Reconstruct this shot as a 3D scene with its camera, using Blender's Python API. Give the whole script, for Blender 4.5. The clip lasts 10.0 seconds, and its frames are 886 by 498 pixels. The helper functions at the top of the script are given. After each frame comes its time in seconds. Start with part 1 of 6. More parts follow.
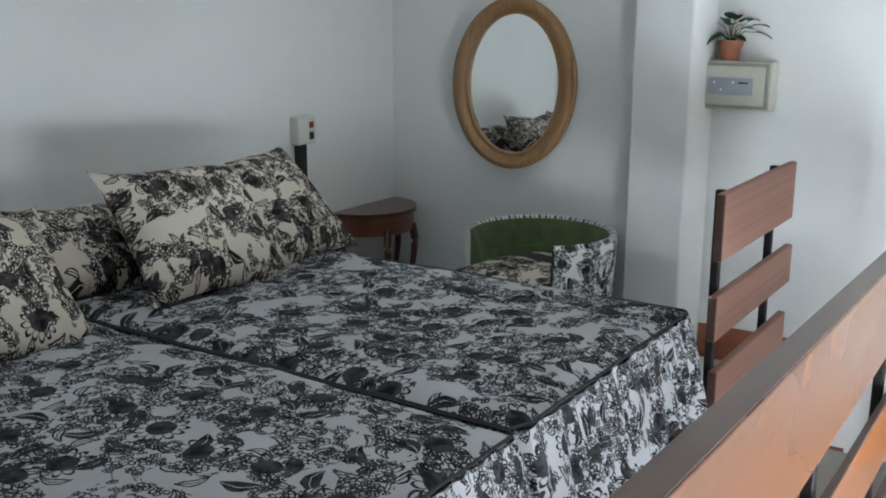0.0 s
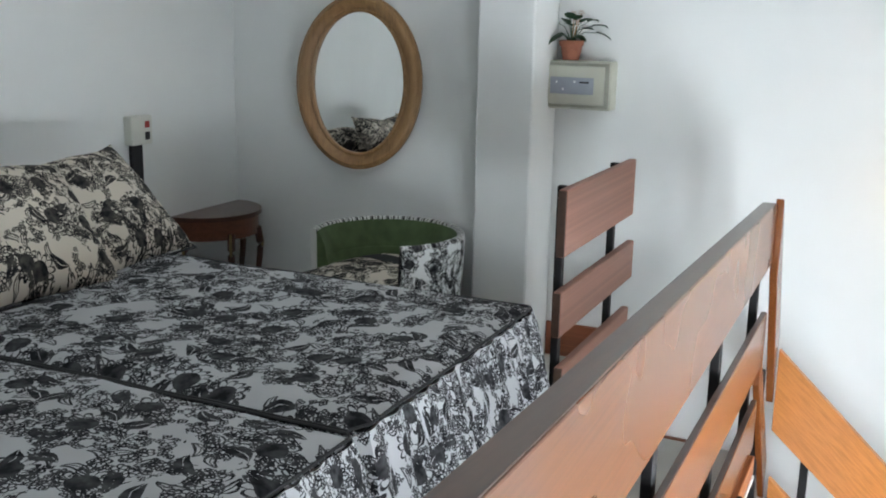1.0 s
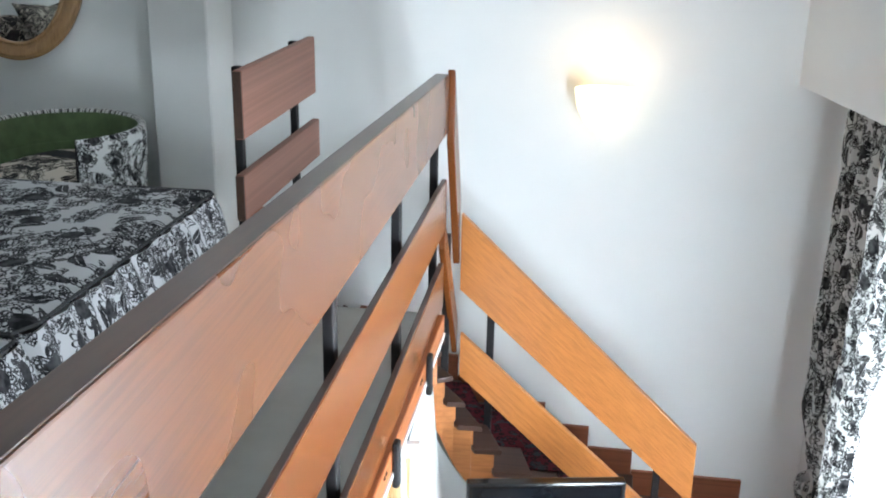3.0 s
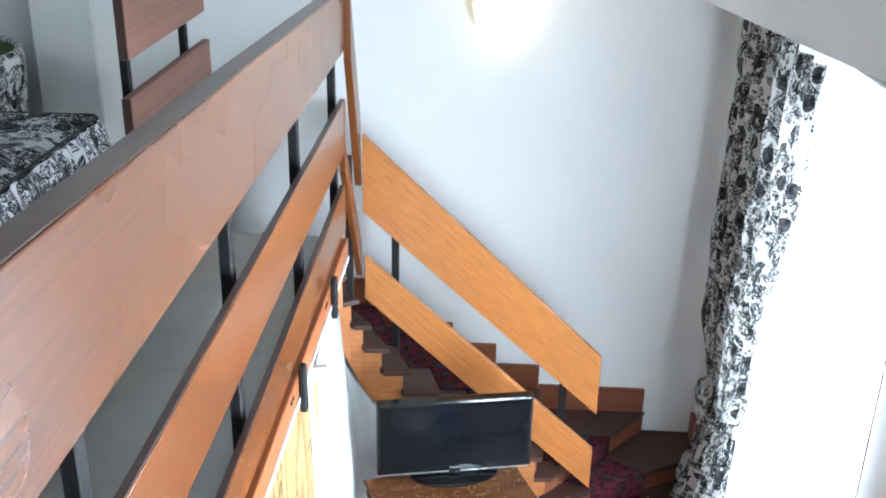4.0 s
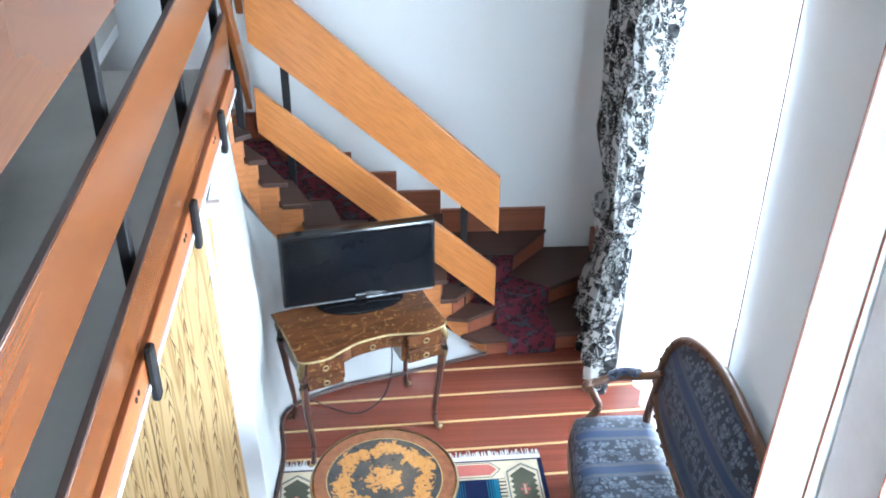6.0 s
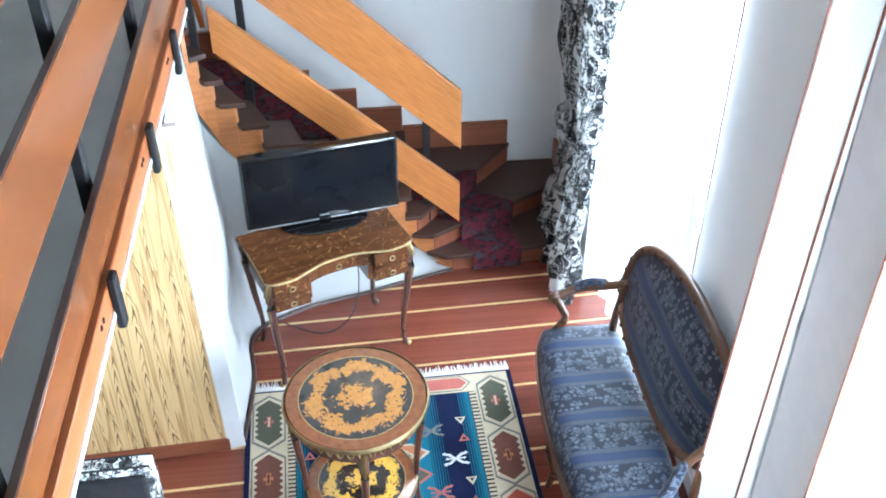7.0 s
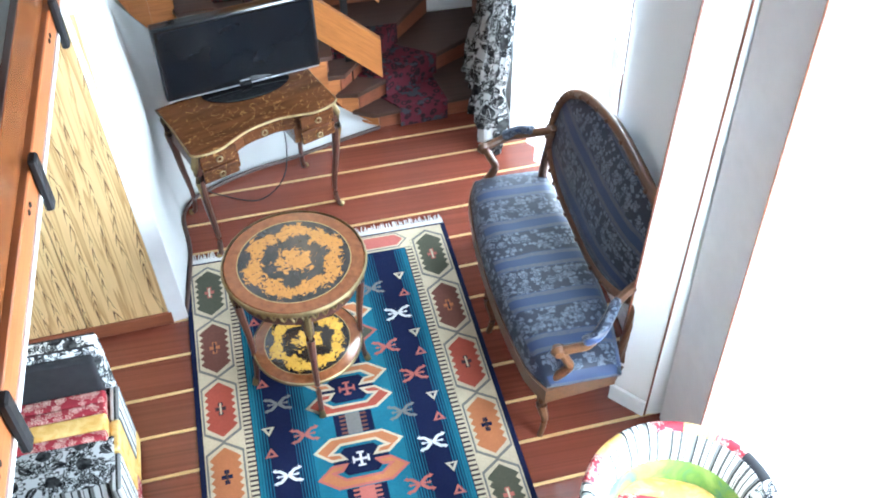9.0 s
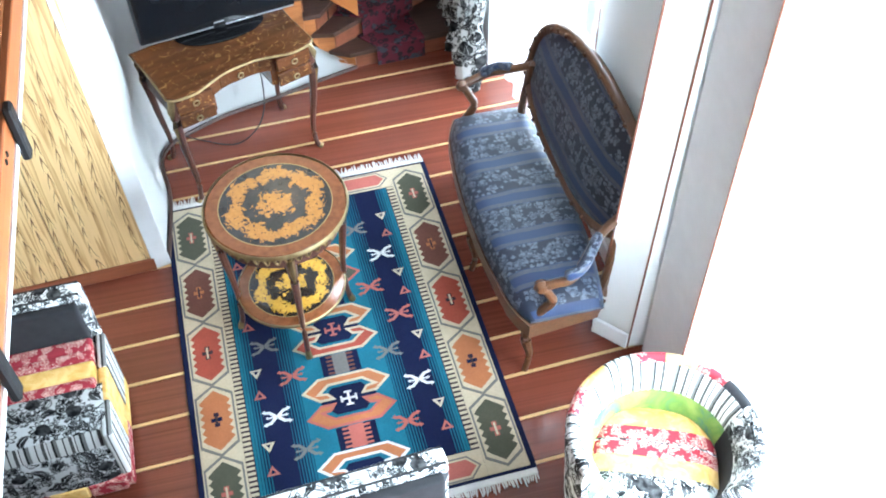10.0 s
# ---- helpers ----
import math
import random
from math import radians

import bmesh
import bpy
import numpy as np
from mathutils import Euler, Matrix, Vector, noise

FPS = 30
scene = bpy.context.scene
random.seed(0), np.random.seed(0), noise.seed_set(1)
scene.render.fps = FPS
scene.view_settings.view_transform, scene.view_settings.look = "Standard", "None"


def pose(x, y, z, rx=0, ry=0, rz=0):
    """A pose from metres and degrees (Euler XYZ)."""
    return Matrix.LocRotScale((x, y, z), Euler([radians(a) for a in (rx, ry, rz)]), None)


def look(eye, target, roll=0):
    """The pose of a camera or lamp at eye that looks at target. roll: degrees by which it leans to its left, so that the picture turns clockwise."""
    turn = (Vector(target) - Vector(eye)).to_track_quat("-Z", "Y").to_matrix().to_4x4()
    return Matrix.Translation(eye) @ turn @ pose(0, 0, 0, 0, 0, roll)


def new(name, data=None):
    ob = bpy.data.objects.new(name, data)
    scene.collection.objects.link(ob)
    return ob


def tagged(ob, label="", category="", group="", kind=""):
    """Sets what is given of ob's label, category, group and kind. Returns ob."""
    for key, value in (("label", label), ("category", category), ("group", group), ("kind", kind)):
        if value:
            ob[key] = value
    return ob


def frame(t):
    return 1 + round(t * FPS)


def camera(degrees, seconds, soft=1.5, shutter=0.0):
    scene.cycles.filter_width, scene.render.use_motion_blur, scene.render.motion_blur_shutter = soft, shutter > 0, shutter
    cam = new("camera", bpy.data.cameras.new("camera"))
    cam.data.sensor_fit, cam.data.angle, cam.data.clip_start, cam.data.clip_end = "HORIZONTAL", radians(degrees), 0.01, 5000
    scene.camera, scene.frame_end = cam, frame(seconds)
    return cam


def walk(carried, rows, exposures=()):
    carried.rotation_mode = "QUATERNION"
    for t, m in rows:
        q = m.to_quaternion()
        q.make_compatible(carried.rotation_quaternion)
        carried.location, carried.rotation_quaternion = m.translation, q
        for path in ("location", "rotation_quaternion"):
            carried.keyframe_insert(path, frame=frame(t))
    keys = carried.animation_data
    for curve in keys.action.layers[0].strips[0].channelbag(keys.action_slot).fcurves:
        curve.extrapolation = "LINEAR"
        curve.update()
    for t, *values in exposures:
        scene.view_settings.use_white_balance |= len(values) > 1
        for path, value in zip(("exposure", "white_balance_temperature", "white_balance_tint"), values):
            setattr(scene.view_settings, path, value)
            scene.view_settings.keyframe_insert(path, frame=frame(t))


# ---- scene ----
cam = camera(47.57, 10.0, soft=1.9)
PATH = [
    (0, pose(-0.145, -0.135, 3.637, 76.43, -0.24, 33.29)),
    (0.5, pose(-0.144, -0.099, 3.615, 76.64, -0.87, 29.57)),
    (1, pose(-0.134, -0.036, 3.585, 76.96, -1.09, 25.22)),
    (1.5, pose(-0.109, -0.004, 3.566, 76.12, -1.17, 21.08)),
    (2, pose(-0.061, -0.003, 3.555, 74.46, -0.89, 16.95)),
    (2.5, pose(-0.016, -0.019, 3.558, 72.77, -0.53, 13.02)),
    (3, pose(0.001, -0.035, 3.574, 70.74, -1.00, 8.62)),
    (4.5, pose(0.025, 0.031, 3.482, 64.70, -0.69, 1.12)),
    (5, pose(0.047, 0.034, 3.453, 62.55, -0.34, -0.57)),
    (5.5, pose(0.070, 0.031, 3.468, 59.97, -0.45, -1.80)),
    (6, pose(0.068, 0.031, 3.470, 57.39, -0.37, -3.28)),
    (7.5, pose(0.072, 0.048, 3.455, 50.34, 0.16, -7.25)),
    (8, pose(0.067, 0.037, 3.465, 48.08, 0.23, -8.61)),
    (8.5, pose(0.067, 0.036, 3.467, 46.29, 0.47, -10.31)),
    (9, pose(0.066, 0.031, 3.470, 44.45, 0.59, -11.75)),
    (9.5, pose(0.064, 0.028, 3.472, 42.81, 0.62, -12.75)),
    (10, pose(0.062, 0.025, 3.476, 40.96, 0.84, -13.59)),
]
EXPOSURES = [(0.0, 0.20, 6400, 11), (2.0, 0.30, 6600, 11), (3.0, 0.28, 6200, 10), (4.5, 0.30, 5800, 9), (6.0, 0.30, 5600, 8), (8.0, 0.30, 5650, 8), (10.0, 0.27, 5850, 7)]
walk(cam, PATH, EXPOSURES)

# ---- light ----
world = bpy.data.worlds.new("daylight")
world.use_nodes = True
scene.world = world
_wn = world.node_tree.nodes
_sky = _wn.new("ShaderNodeTexSky")
_sky.sky_type = "NISHITA"
_sky.sun_disc = False
_sky.sun_elevation = radians(38)
_sky.sun_rotation = radians(115)
_wn["Background"].inputs["Strength"].default_value = 0.10
world.node_tree.links.new(_sky.outputs["Color"], _wn["Background"].inputs["Color"])


def area_lamp(name, eye, target, sx, sy, watts, colour):
    lamp = bpy.data.lights.new(name, "AREA")
    lamp.shape, lamp.size, lamp.size_y, lamp.energy, lamp.color = "RECTANGLE", sx, sy, watts, colour
    ob = new(name, lamp)
    ob.matrix_world = look(eye, target)
    return ob


# daylight entering by the two windows of the east wall
WALL_Y, WALL_X, HEAD_X, CEIL = 5.06, 1.27, -3.78, 4.7
LOFT = 1.765
area_lamp("far_window_daylight", (1.68, 3.62, 1.35), (-0.4, 3.2, 0.8), 0.9, 2.3, 118, (0.84, 0.94, 1.0))
area_lamp("near_window_daylight", (1.70, 1.12, 1.3), (0.0, 2.9, 1.45), 1.3, 2.1, 330, (0.84, 0.94, 1.0))
# weak fill lamp added behind the gallery, where there is no window
area_lamp("gallery_window_daylight", (-1.6, -1.42, 3.5), (-1.6, 3.0, 3.0), 1.6, 1.2, 1.5, (0.82, 0.93, 1.0))
_b = bpy.data.lights.new("wall_lamp_bulb", "POINT")
_b.energy, _b.color, _b.shadow_soft_size = 1.15, (1.0, 0.62, 0.27), 0.06
_bulb = new("wall_lamp_bulb", _b)
_bulb.location = (0.075, 4.87, 2.79)


# ---- materials ----
class Nodes:
    """A small builder for node materials."""

    def __init__(self, name, rough=0.5, metal=0.0, spec=0.5):
        self.m = bpy.data.materials.new(name)
        self.m.use_nodes = True
        self.t = self.m.node_tree
        self.b = self.t.nodes["Principled BSDF"]
        self.b.inputs["Roughness"].default_value = rough
        self.b.inputs["Metallic"].default_value = metal
        self.b.inputs["Specular IOR Level"].default_value = spec

    def n(self, kind, **props):
        node = self.t.nodes.new("ShaderNode" + kind)
        for k, v in props.items():
            setattr(node, k, v)
        return node

    def put(self, src, node, key):
        if isinstance(src, (int, float)):
            node.inputs[key].default_value = src
        elif isinstance(src, tuple):
            node.inputs[key].default_value = src if len(src) == 4 or node.inputs[key].type != "RGBA" else (*src, 1)
        else:
            self.t.links.new(src, node.inputs[key])

    def math(self, op, a, b=0.0, c=0.0):
        node = self.n("Math", operation=op)
        for k, v in enumerate((a, b, c)):
            self.put(v, node, k)
        return node.outputs[0]

    def vec(self, op, a, b=(0, 0, 0)):
        node = self.n("VectorMath", operation=op)
        self.put(a, node, 0)
        self.put(b, node, 1)
        return node.outputs[0]

    def mix(self, fac, a, b, kind="MIX"):
        node = self.n("Mix", data_type="RGBA", blend_type=kind)
        self.put(fac, node, 0)
        self.put(a, node, 6)
        self.put(b, node, 7)
        return node.outputs[2]

    def ramp(self, fac, *stops, mode="LINEAR"):
        node = self.n("ValToRGB")
        e = node.color_ramp.elements
        node.color_ramp.interpolation = mode
        while len(e) < len(stops):
            e.new(0.5)
        for el, (p, c) in zip(e, stops):
            el.position, el.color = p, (*c, 1) if isinstance(c, tuple) else (c, c, c, 1)
        self.put(fac, node, 0)
        return node.outputs[0]

    def coord(self, kind="Object", scale=(1, 1, 1), rot=(0, 0, 0), move=(0, 0, 0)):
        c, mp = self.n("TexCoord"), self.n("Mapping")
        self.t.links.new(c.outputs[kind], mp.inputs[0])
        self.put(scale, mp, "Scale")
        self.put(rot, mp, "Rotation")
        self.put(move, mp, "Location")
        return mp.outputs[0]

    def noise(self, vector, scale, detail=4.0, rough=0.55, distort=0.0):
        node = self.n("TexNoise")
        self.put(vector, node, "Vector")
        for k, v in (("Scale", scale), ("Detail", detail), ("Roughness", rough), ("Distortion", distort)):
            node.inputs[k].default_value = v
        return node.outputs[0]

    def base(self, colour):
        self.put(colour, self.b, "Base Color")
        return self

    def bump(self, height, strength=0.3, distance=0.01):
        node = self.n("Bump")
        node.inputs["Strength"].default_value, node.inputs["Distance"].default_value = strength, distance
        self.put(height, node, "Height")
        self.t.links.new(node.outputs[0], self.b.inputs["Normal"])
        return self

    def rough(self, src):
        self.put(src, self.b, "Roughness")
        return self


def plaster(name, colour, wear=0.06):
    k = Nodes(name, 0.85, 0, 0.25)
    p = k.coord()
    big, fine = k.noise(p, 0.9, 3), k.noise(p, 38, 5, 0.65)
    lo = tuple(c * (1 - wear) for c in colour)
    k.base(k.mix(k.ramp(big, (0.35, 0.0), (0.7, 1.0)), lo, colour))
    return k.bump(k.math("ADD", k.math("MULTIPLY", fine, 0.4), k.noise(p, 6, 3)), 0.18, 0.006).m


def wood(name, light, dark, axis="y", rough=0.32, ring=9.0, grain=60.0, coat=0.0, slope=0.0):
    """Sawn wood with the grain along one axis of the object."""
    k = Nodes(name, rough, 0, 0.5)
    stretch = {"x": (0.004, 1, 1), "y": (1, 0.003, 1), "z": (1, 1, 0.004)}[axis]
    info = k.n("ObjectInfo")
    p = k.vec("ADD", k.vec("MULTIPLY", k.coord("Object", rot=(0, radians(slope), 0)), stretch), k.vec("MULTIPLY", info.outputs["Random"], (7.0, 5.0, 3.0)))
    bands = k.noise(p, ring, 3, 0.5, 0.15)
    rings = k.math("MULTIPLY_ADD", k.math("SINE", k.math("MULTIPLY", bands, 15.0)), 0.5, 0.5)
    fine = k.noise(k.vec("MULTIPLY", p, {"x": (0.5, 1, 1), "y": (1, 0.5, 1), "z": (1, 1, 0.5)}[axis]), grain, 5, 0.7)
    broad = k.noise(p, 4.0, 2)
    c = k.mix(k.math("ADD", k.math("MULTIPLY", rings, 0.09), k.ramp(broad, (0.25, 0.0), (0.8, 0.55))), light, dark)
    c = k.mix(k.math("MULTIPLY", k.ramp(fine, (0.42, 0.0), (0.68, 1.0)), 0.55), c, tuple(v * 0.6 for v in dark))
    tone = k.math("MULTIPLY_ADD", info.outputs["Random"], 0.16, 0.92)
    c = k.vec("MULTIPLY", c, tone)
    k.base(c)
    k.rough(k.math("MULTIPLY_ADD", k.noise(k.coord(), 2, 2), 0.05, rough - 0.02))
    if coat:
        k.b.inputs["Coat Weight"].default_value, k.b.inputs["Coat Roughness"].default_value = coat, 0.12
    return k.m


def plain(name, colour, rough=0.5, metal=0.0, spec=0.5, vary=0.18, scale=14.0, bump=0.1):
    k = Nodes(name, rough, metal, spec)
    p = k.coord()
    a = k.noise(p, scale, 4)
    k.base(k.mix(k.ramp(a, (0.3, 0.0), (0.75, 1.0)), tuple(c * (1 - vary) for c in colour), tuple(min(1.0, c * (1 + vary * 0.4)) for c in colour)))
    k.rough(k.math("MULTIPLY_ADD", k.noise(p, scale * 2.3, 3), 0.2, max(rough - 0.1, 0.0)))
    return k.bump(k.noise(p, scale * 6, 3), bump, 0.002).m


def flower_mask(k, uv, scale, petals, size, seed, keep=0.5, solid=False):
    """1 where the ink of scattered drawn flowers lies."""
    moved = k.vec("ADD", uv, (seed * 3.1, seed * 1.7, 0.0))
    warp = k.n("TexNoise", noise_dimensions="2D")
    k.put(moved, warp, "Vector")
    warp.inputs["Scale"].default_value = scale * 2.4
    moved = k.vec("ADD", moved, k.vec("MULTIPLY", k.vec("SUBTRACT", warp.outputs["Color"], (0.5, 0.5, 0.5)), (0.35 / scale, 0.35 / scale, 0)))
    v = k.n("TexVoronoi", voronoi_dimensions="2D")
    k.put(moved, v, "Vector")
    v.inputs["Scale"].default_value, v.inputs["Randomness"].default_value = scale, 0.75
    d = k.vec("SUBTRACT", moved, v.outputs["Position"])
    s = k.n("SeparateXYZ")
    k.put(d, s, 0)
    col = k.n("SeparateColor")
    k.put(v.outputs["Color"], col, 0)
    ang = k.math("ADD", k.math("ARCTAN2", s.outputs[1], s.outputs[0]), k.math("MULTIPLY", col.outputs[0], 6.28))
    r = k.math("MULTIPLY", v.outputs["Distance"], 1.0)
    edge = k.math("MULTIPLY_ADD", k.math("ABSOLUTE", k.math("COSINE", k.math("MULTIPLY", ang, petals / 2))), size * 0.5, size * 0.5)
    q = k.math("DIVIDE", r, edge)
    inside = k.math("LESS_THAN", q, 1.0)
    if solid:
        ink = inside
    else:
        line = k.math("GREATER_THAN", q, 0.79)
        core = k.math("LESS_THAN", q, 0.30)
        ring = k.math("MULTIPLY", k.math("GREATER_THAN", q, 0.48), k.math("LESS_THAN", q, 0.60))
        ink = k.math("MULTIPLY", inside, k.math("MAXIMUM", line, k.math("MAXIMUM", core, ring)))
    return k.math("MULTIPLY", ink, k.math("LESS_THAN", col.outputs[1], keep))


def scattered(k, uv, scale, seed):
    """Scattered spots: local x and y turned at random, distance, angle and two random numbers for each spot."""
    moved = k.vec("ADD", uv, (seed * 3.1, seed * 1.7, 0.0))
    v = k.n("TexVoronoi", voronoi_dimensions="2D")
    k.put(moved, v, "Vector")
    v.inputs["Scale"].default_value, v.inputs["Randomness"].default_value = scale, 0.85
    d = k.vec("MULTIPLY", k.vec("SUBTRACT", moved, v.outputs["Position"]), (scale, scale, 0.0))
    s, col = k.n("SeparateXYZ"), k.n("SeparateColor")
    k.put(d, s, 0)
    k.put(v.outputs["Color"], col, 0)
    turn = k.math("MULTIPLY", col.outputs[0], 6.283)
    c, q = k.math("COSINE", turn), k.math("SINE", turn)
    x = k.math("ADD", k.math("MULTIPLY", s.outputs[0], c), k.math("MULTIPLY", s.outputs[1], q))
    y = k.math("SUBTRACT", k.math("MULTIPLY", s.outputs[1], c), k.math("MULTIPLY", s.outputs[0], q))
    return x, y, v.outputs["Distance"], k.math("ARCTAN2", y, x), col.outputs[1], col.outputs[2]


def both(k, *masks):
    out = masks[0]
    for m in masks[1:]:
        out = k.math("MULTIPLY", out, m)
    return out


def either(k, *masks):
    out = masks[0]
    for m in masks[1:]:
        out = k.math("MAXIMUM", out, m)
    return out


def drawn_flower(k, cell, petals, size, keep, line, core):
    """Pen-drawn flower: petal outlines, the gaps between the petals and a dark eye."""
    x, y, r, ang, pick, other = cell
    lobes = k.math("ABSOLUTE", k.math("COSINE", k.math("MULTIPLY", ang, petals / 2)))
    edge = k.math("MULTIPLY_ADD", k.math("POWER", lobes, 0.6), size * 0.42, size * 0.58)
    rim = k.math("LESS_THAN", k.math("ABSOLUTE", k.math("SUBTRACT", r, edge)), line)
    gap = both(k, k.math("LESS_THAN", k.math("MULTIPLY", lobes, r), line * 1.5), k.math("LESS_THAN", r, edge))
    eye = k.math("LESS_THAN", r, size * core)
    return both(k, either(k, rim, gap, eye), k.math("LESS_THAN", pick, keep))


def drawn_leaf(k, cell, length, width, keep, line=None):
    """Lens-shaped leaf, filled but for its vein, or its outline alone."""
    x, y, r, ang, pick, other = cell
    half = k.math("MULTIPLY", k.math("SUBTRACT", 1.0, k.math("POWER", k.math("DIVIDE", x, length), 2.0)), width)
    bent = k.math("ADD", y, k.math("MULTIPLY", k.math("MULTIPLY", x, x), 0.9))
    away = k.math("ABSOLUTE", bent)
    if line:
        ink = both(k, k.math("LESS_THAN", k.math("ABSOLUTE", k.math("SUBTRACT", away, half)), line), k.math("LESS_THAN", k.math("ABSOLUTE", x), length))
        ink = either(k, ink, both(k, k.math("LESS_THAN", away, line * 0.6), k.math("LESS_THAN", k.math("ABSOLUTE", x), length * 0.8)))
    else:
        ink = both(k, k.math("LESS_THAN", away, half), k.math("GREATER_THAN", away, width * 0.06))
    return both(k, ink, k.math("LESS_THAN", pick, keep))


def floral_colour(k, uv, ground, ink, dense=1.0):
    wob = k.n("TexNoise", noise_dimensions="2D")
    k.put(uv, wob, "Vector")
    wob.inputs["Scale"].default_value = 26.0 * dense
    uv = k.vec("ADD", uv, k.vec("MULTIPLY", k.vec("SUBTRACT", wob.outputs["Color"], (0.5, 0.5, 0.5)), (0.012, 0.012, 0.0)))
    daisy = drawn_flower(k, scattered(k, uv, 5.2 * dense, 1), 13, 0.36, 0.62, 0.030, 0.56)
    spray = k.n("TexNoise", noise_dimensions="2D")
    k.put(uv, spray, "Vector")
    spray.inputs["Scale"].default_value, spray.inputs["Detail"].default_value = 6.5 * dense, 1.0
    thick = k.math("GREATER_THAN", spray.outputs[0], 0.47)
    small = both(k, drawn_flower(k, scattered(k, uv, 22.0 * dense, 2), 5, 0.46, 0.9, 0.075, 0.22), thick)
    tiny = both(k, drawn_flower(k, scattered(k, uv, 36.0 * dense, 5), 4, 0.42, 0.6, 0.10, 0.3), k.math("GREATER_THAN", spray.outputs[0], 0.42))
    leaf = drawn_leaf(k, scattered(k, uv, 7.5 * dense, 3), 0.42, 0.17, 0.60)
    slim = drawn_leaf(k, scattered(k, uv, 11.0 * dense, 7), 0.46, 0.14, 0.5, 0.035)
    stem = both(k, k.math("LESS_THAN", k.math("ABSOLUTE", k.math("SUBTRACT", spray.outputs[0], 0.53)), 0.007), k.math("GREATER_THAN", wob.outputs[0], 0.46))
    all_ink = either(k, daisy, small, tiny, leaf, slim, stem)
    tone = k.noise(k.coord("Object"), 3.0, 3)
    g = k.mix(k.ramp(tone, (0.3, 0.0), (0.7, 1.0)), tuple(c * 0.92 for c in ground), ground)
    worn = k.math("MULTIPLY", all_ink, k.math("MULTIPLY_ADD", wob.outputs[0], 0.3, 0.80))
    return k.mix(worn, g, ink)


def floral(name, ground, ink=(0.012, 0.012, 0.014), dense=1.0):
    k = Nodes(name, 0.9, 0, 0.15)
    uv = k.n("UVMap").outputs[0]
    k.base(floral_colour(k, uv, ground, ink, dense))
    weave = k.noise(k.coord(), 220, 2)
    folds = k.noise(k.coord(), 9, 3)
    return k.bump(k.math("ADD", k.math("MULTIPLY", weave, 0.15), folds), 0.25, 0.012).m


wall_white = plaster("white_wall_plaster", (0.80, 0.81, 0.80))
ceiling_white = plaster("white_ceiling_plaster", (0.80, 0.80, 0.78))
trim_white = plain("white_gloss_trim", (0.80, 0.81, 0.82), 0.4, vary=0.05)
grey_floor = plain("grey_loft_floor", (0.47, 0.47, 0.44), 0.55, vary=0.15, scale=3.0)
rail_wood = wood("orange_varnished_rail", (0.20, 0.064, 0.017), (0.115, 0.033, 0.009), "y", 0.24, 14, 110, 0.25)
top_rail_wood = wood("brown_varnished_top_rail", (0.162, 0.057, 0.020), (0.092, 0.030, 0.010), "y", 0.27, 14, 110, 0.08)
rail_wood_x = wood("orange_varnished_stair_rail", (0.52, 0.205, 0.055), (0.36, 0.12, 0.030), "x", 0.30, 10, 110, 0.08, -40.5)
dark_end = wood("dark_stained_end_grain", (0.07, 0.035, 0.022), (0.035, 0.018, 0.012), "y", 0.5)
short_rail_wood = wood("matt_brown_rail_board", (0.27, 0.125, 0.085), (0.20, 0.085, 0.055), "y", 0.55, 6, 40)
black_iron = plain("black_painted_iron", (0.012, 0.011, 0.012), 0.6, spec=0.25, vary=0.3)
stringer_wood = wood("orange_stringer_wood", (0.48, 0.19, 0.06), (0.33, 0.11, 0.03), "x", 0.4)
tread_wood = wood("worn_brown_tread_wood", (0.068, 0.031, 0.021), (0.036, 0.016, 0.012), "x", 0.45)
skirt_wood = wood("red_brown_skirting_wood", (0.27, 0.085, 0.04), (0.17, 0.05, 0.022), "x", 0.4)
floor_wood = wood("mahogany_floor_wood", (0.19, 0.048, 0.028), (0.12, 0.03, 0.018), "x", 0.24, 5, 50, 0.25)
strip_wood = wood("pale_inlay_strip", (0.62, 0.40, 0.18), (0.5, 0.3, 0.12), "x", 0.35)
fascia_wood = wood("red_brown_fascia_wood", (0.40, 0.13, 0.04), (0.27, 0.08, 0.025), "y", 0.35)


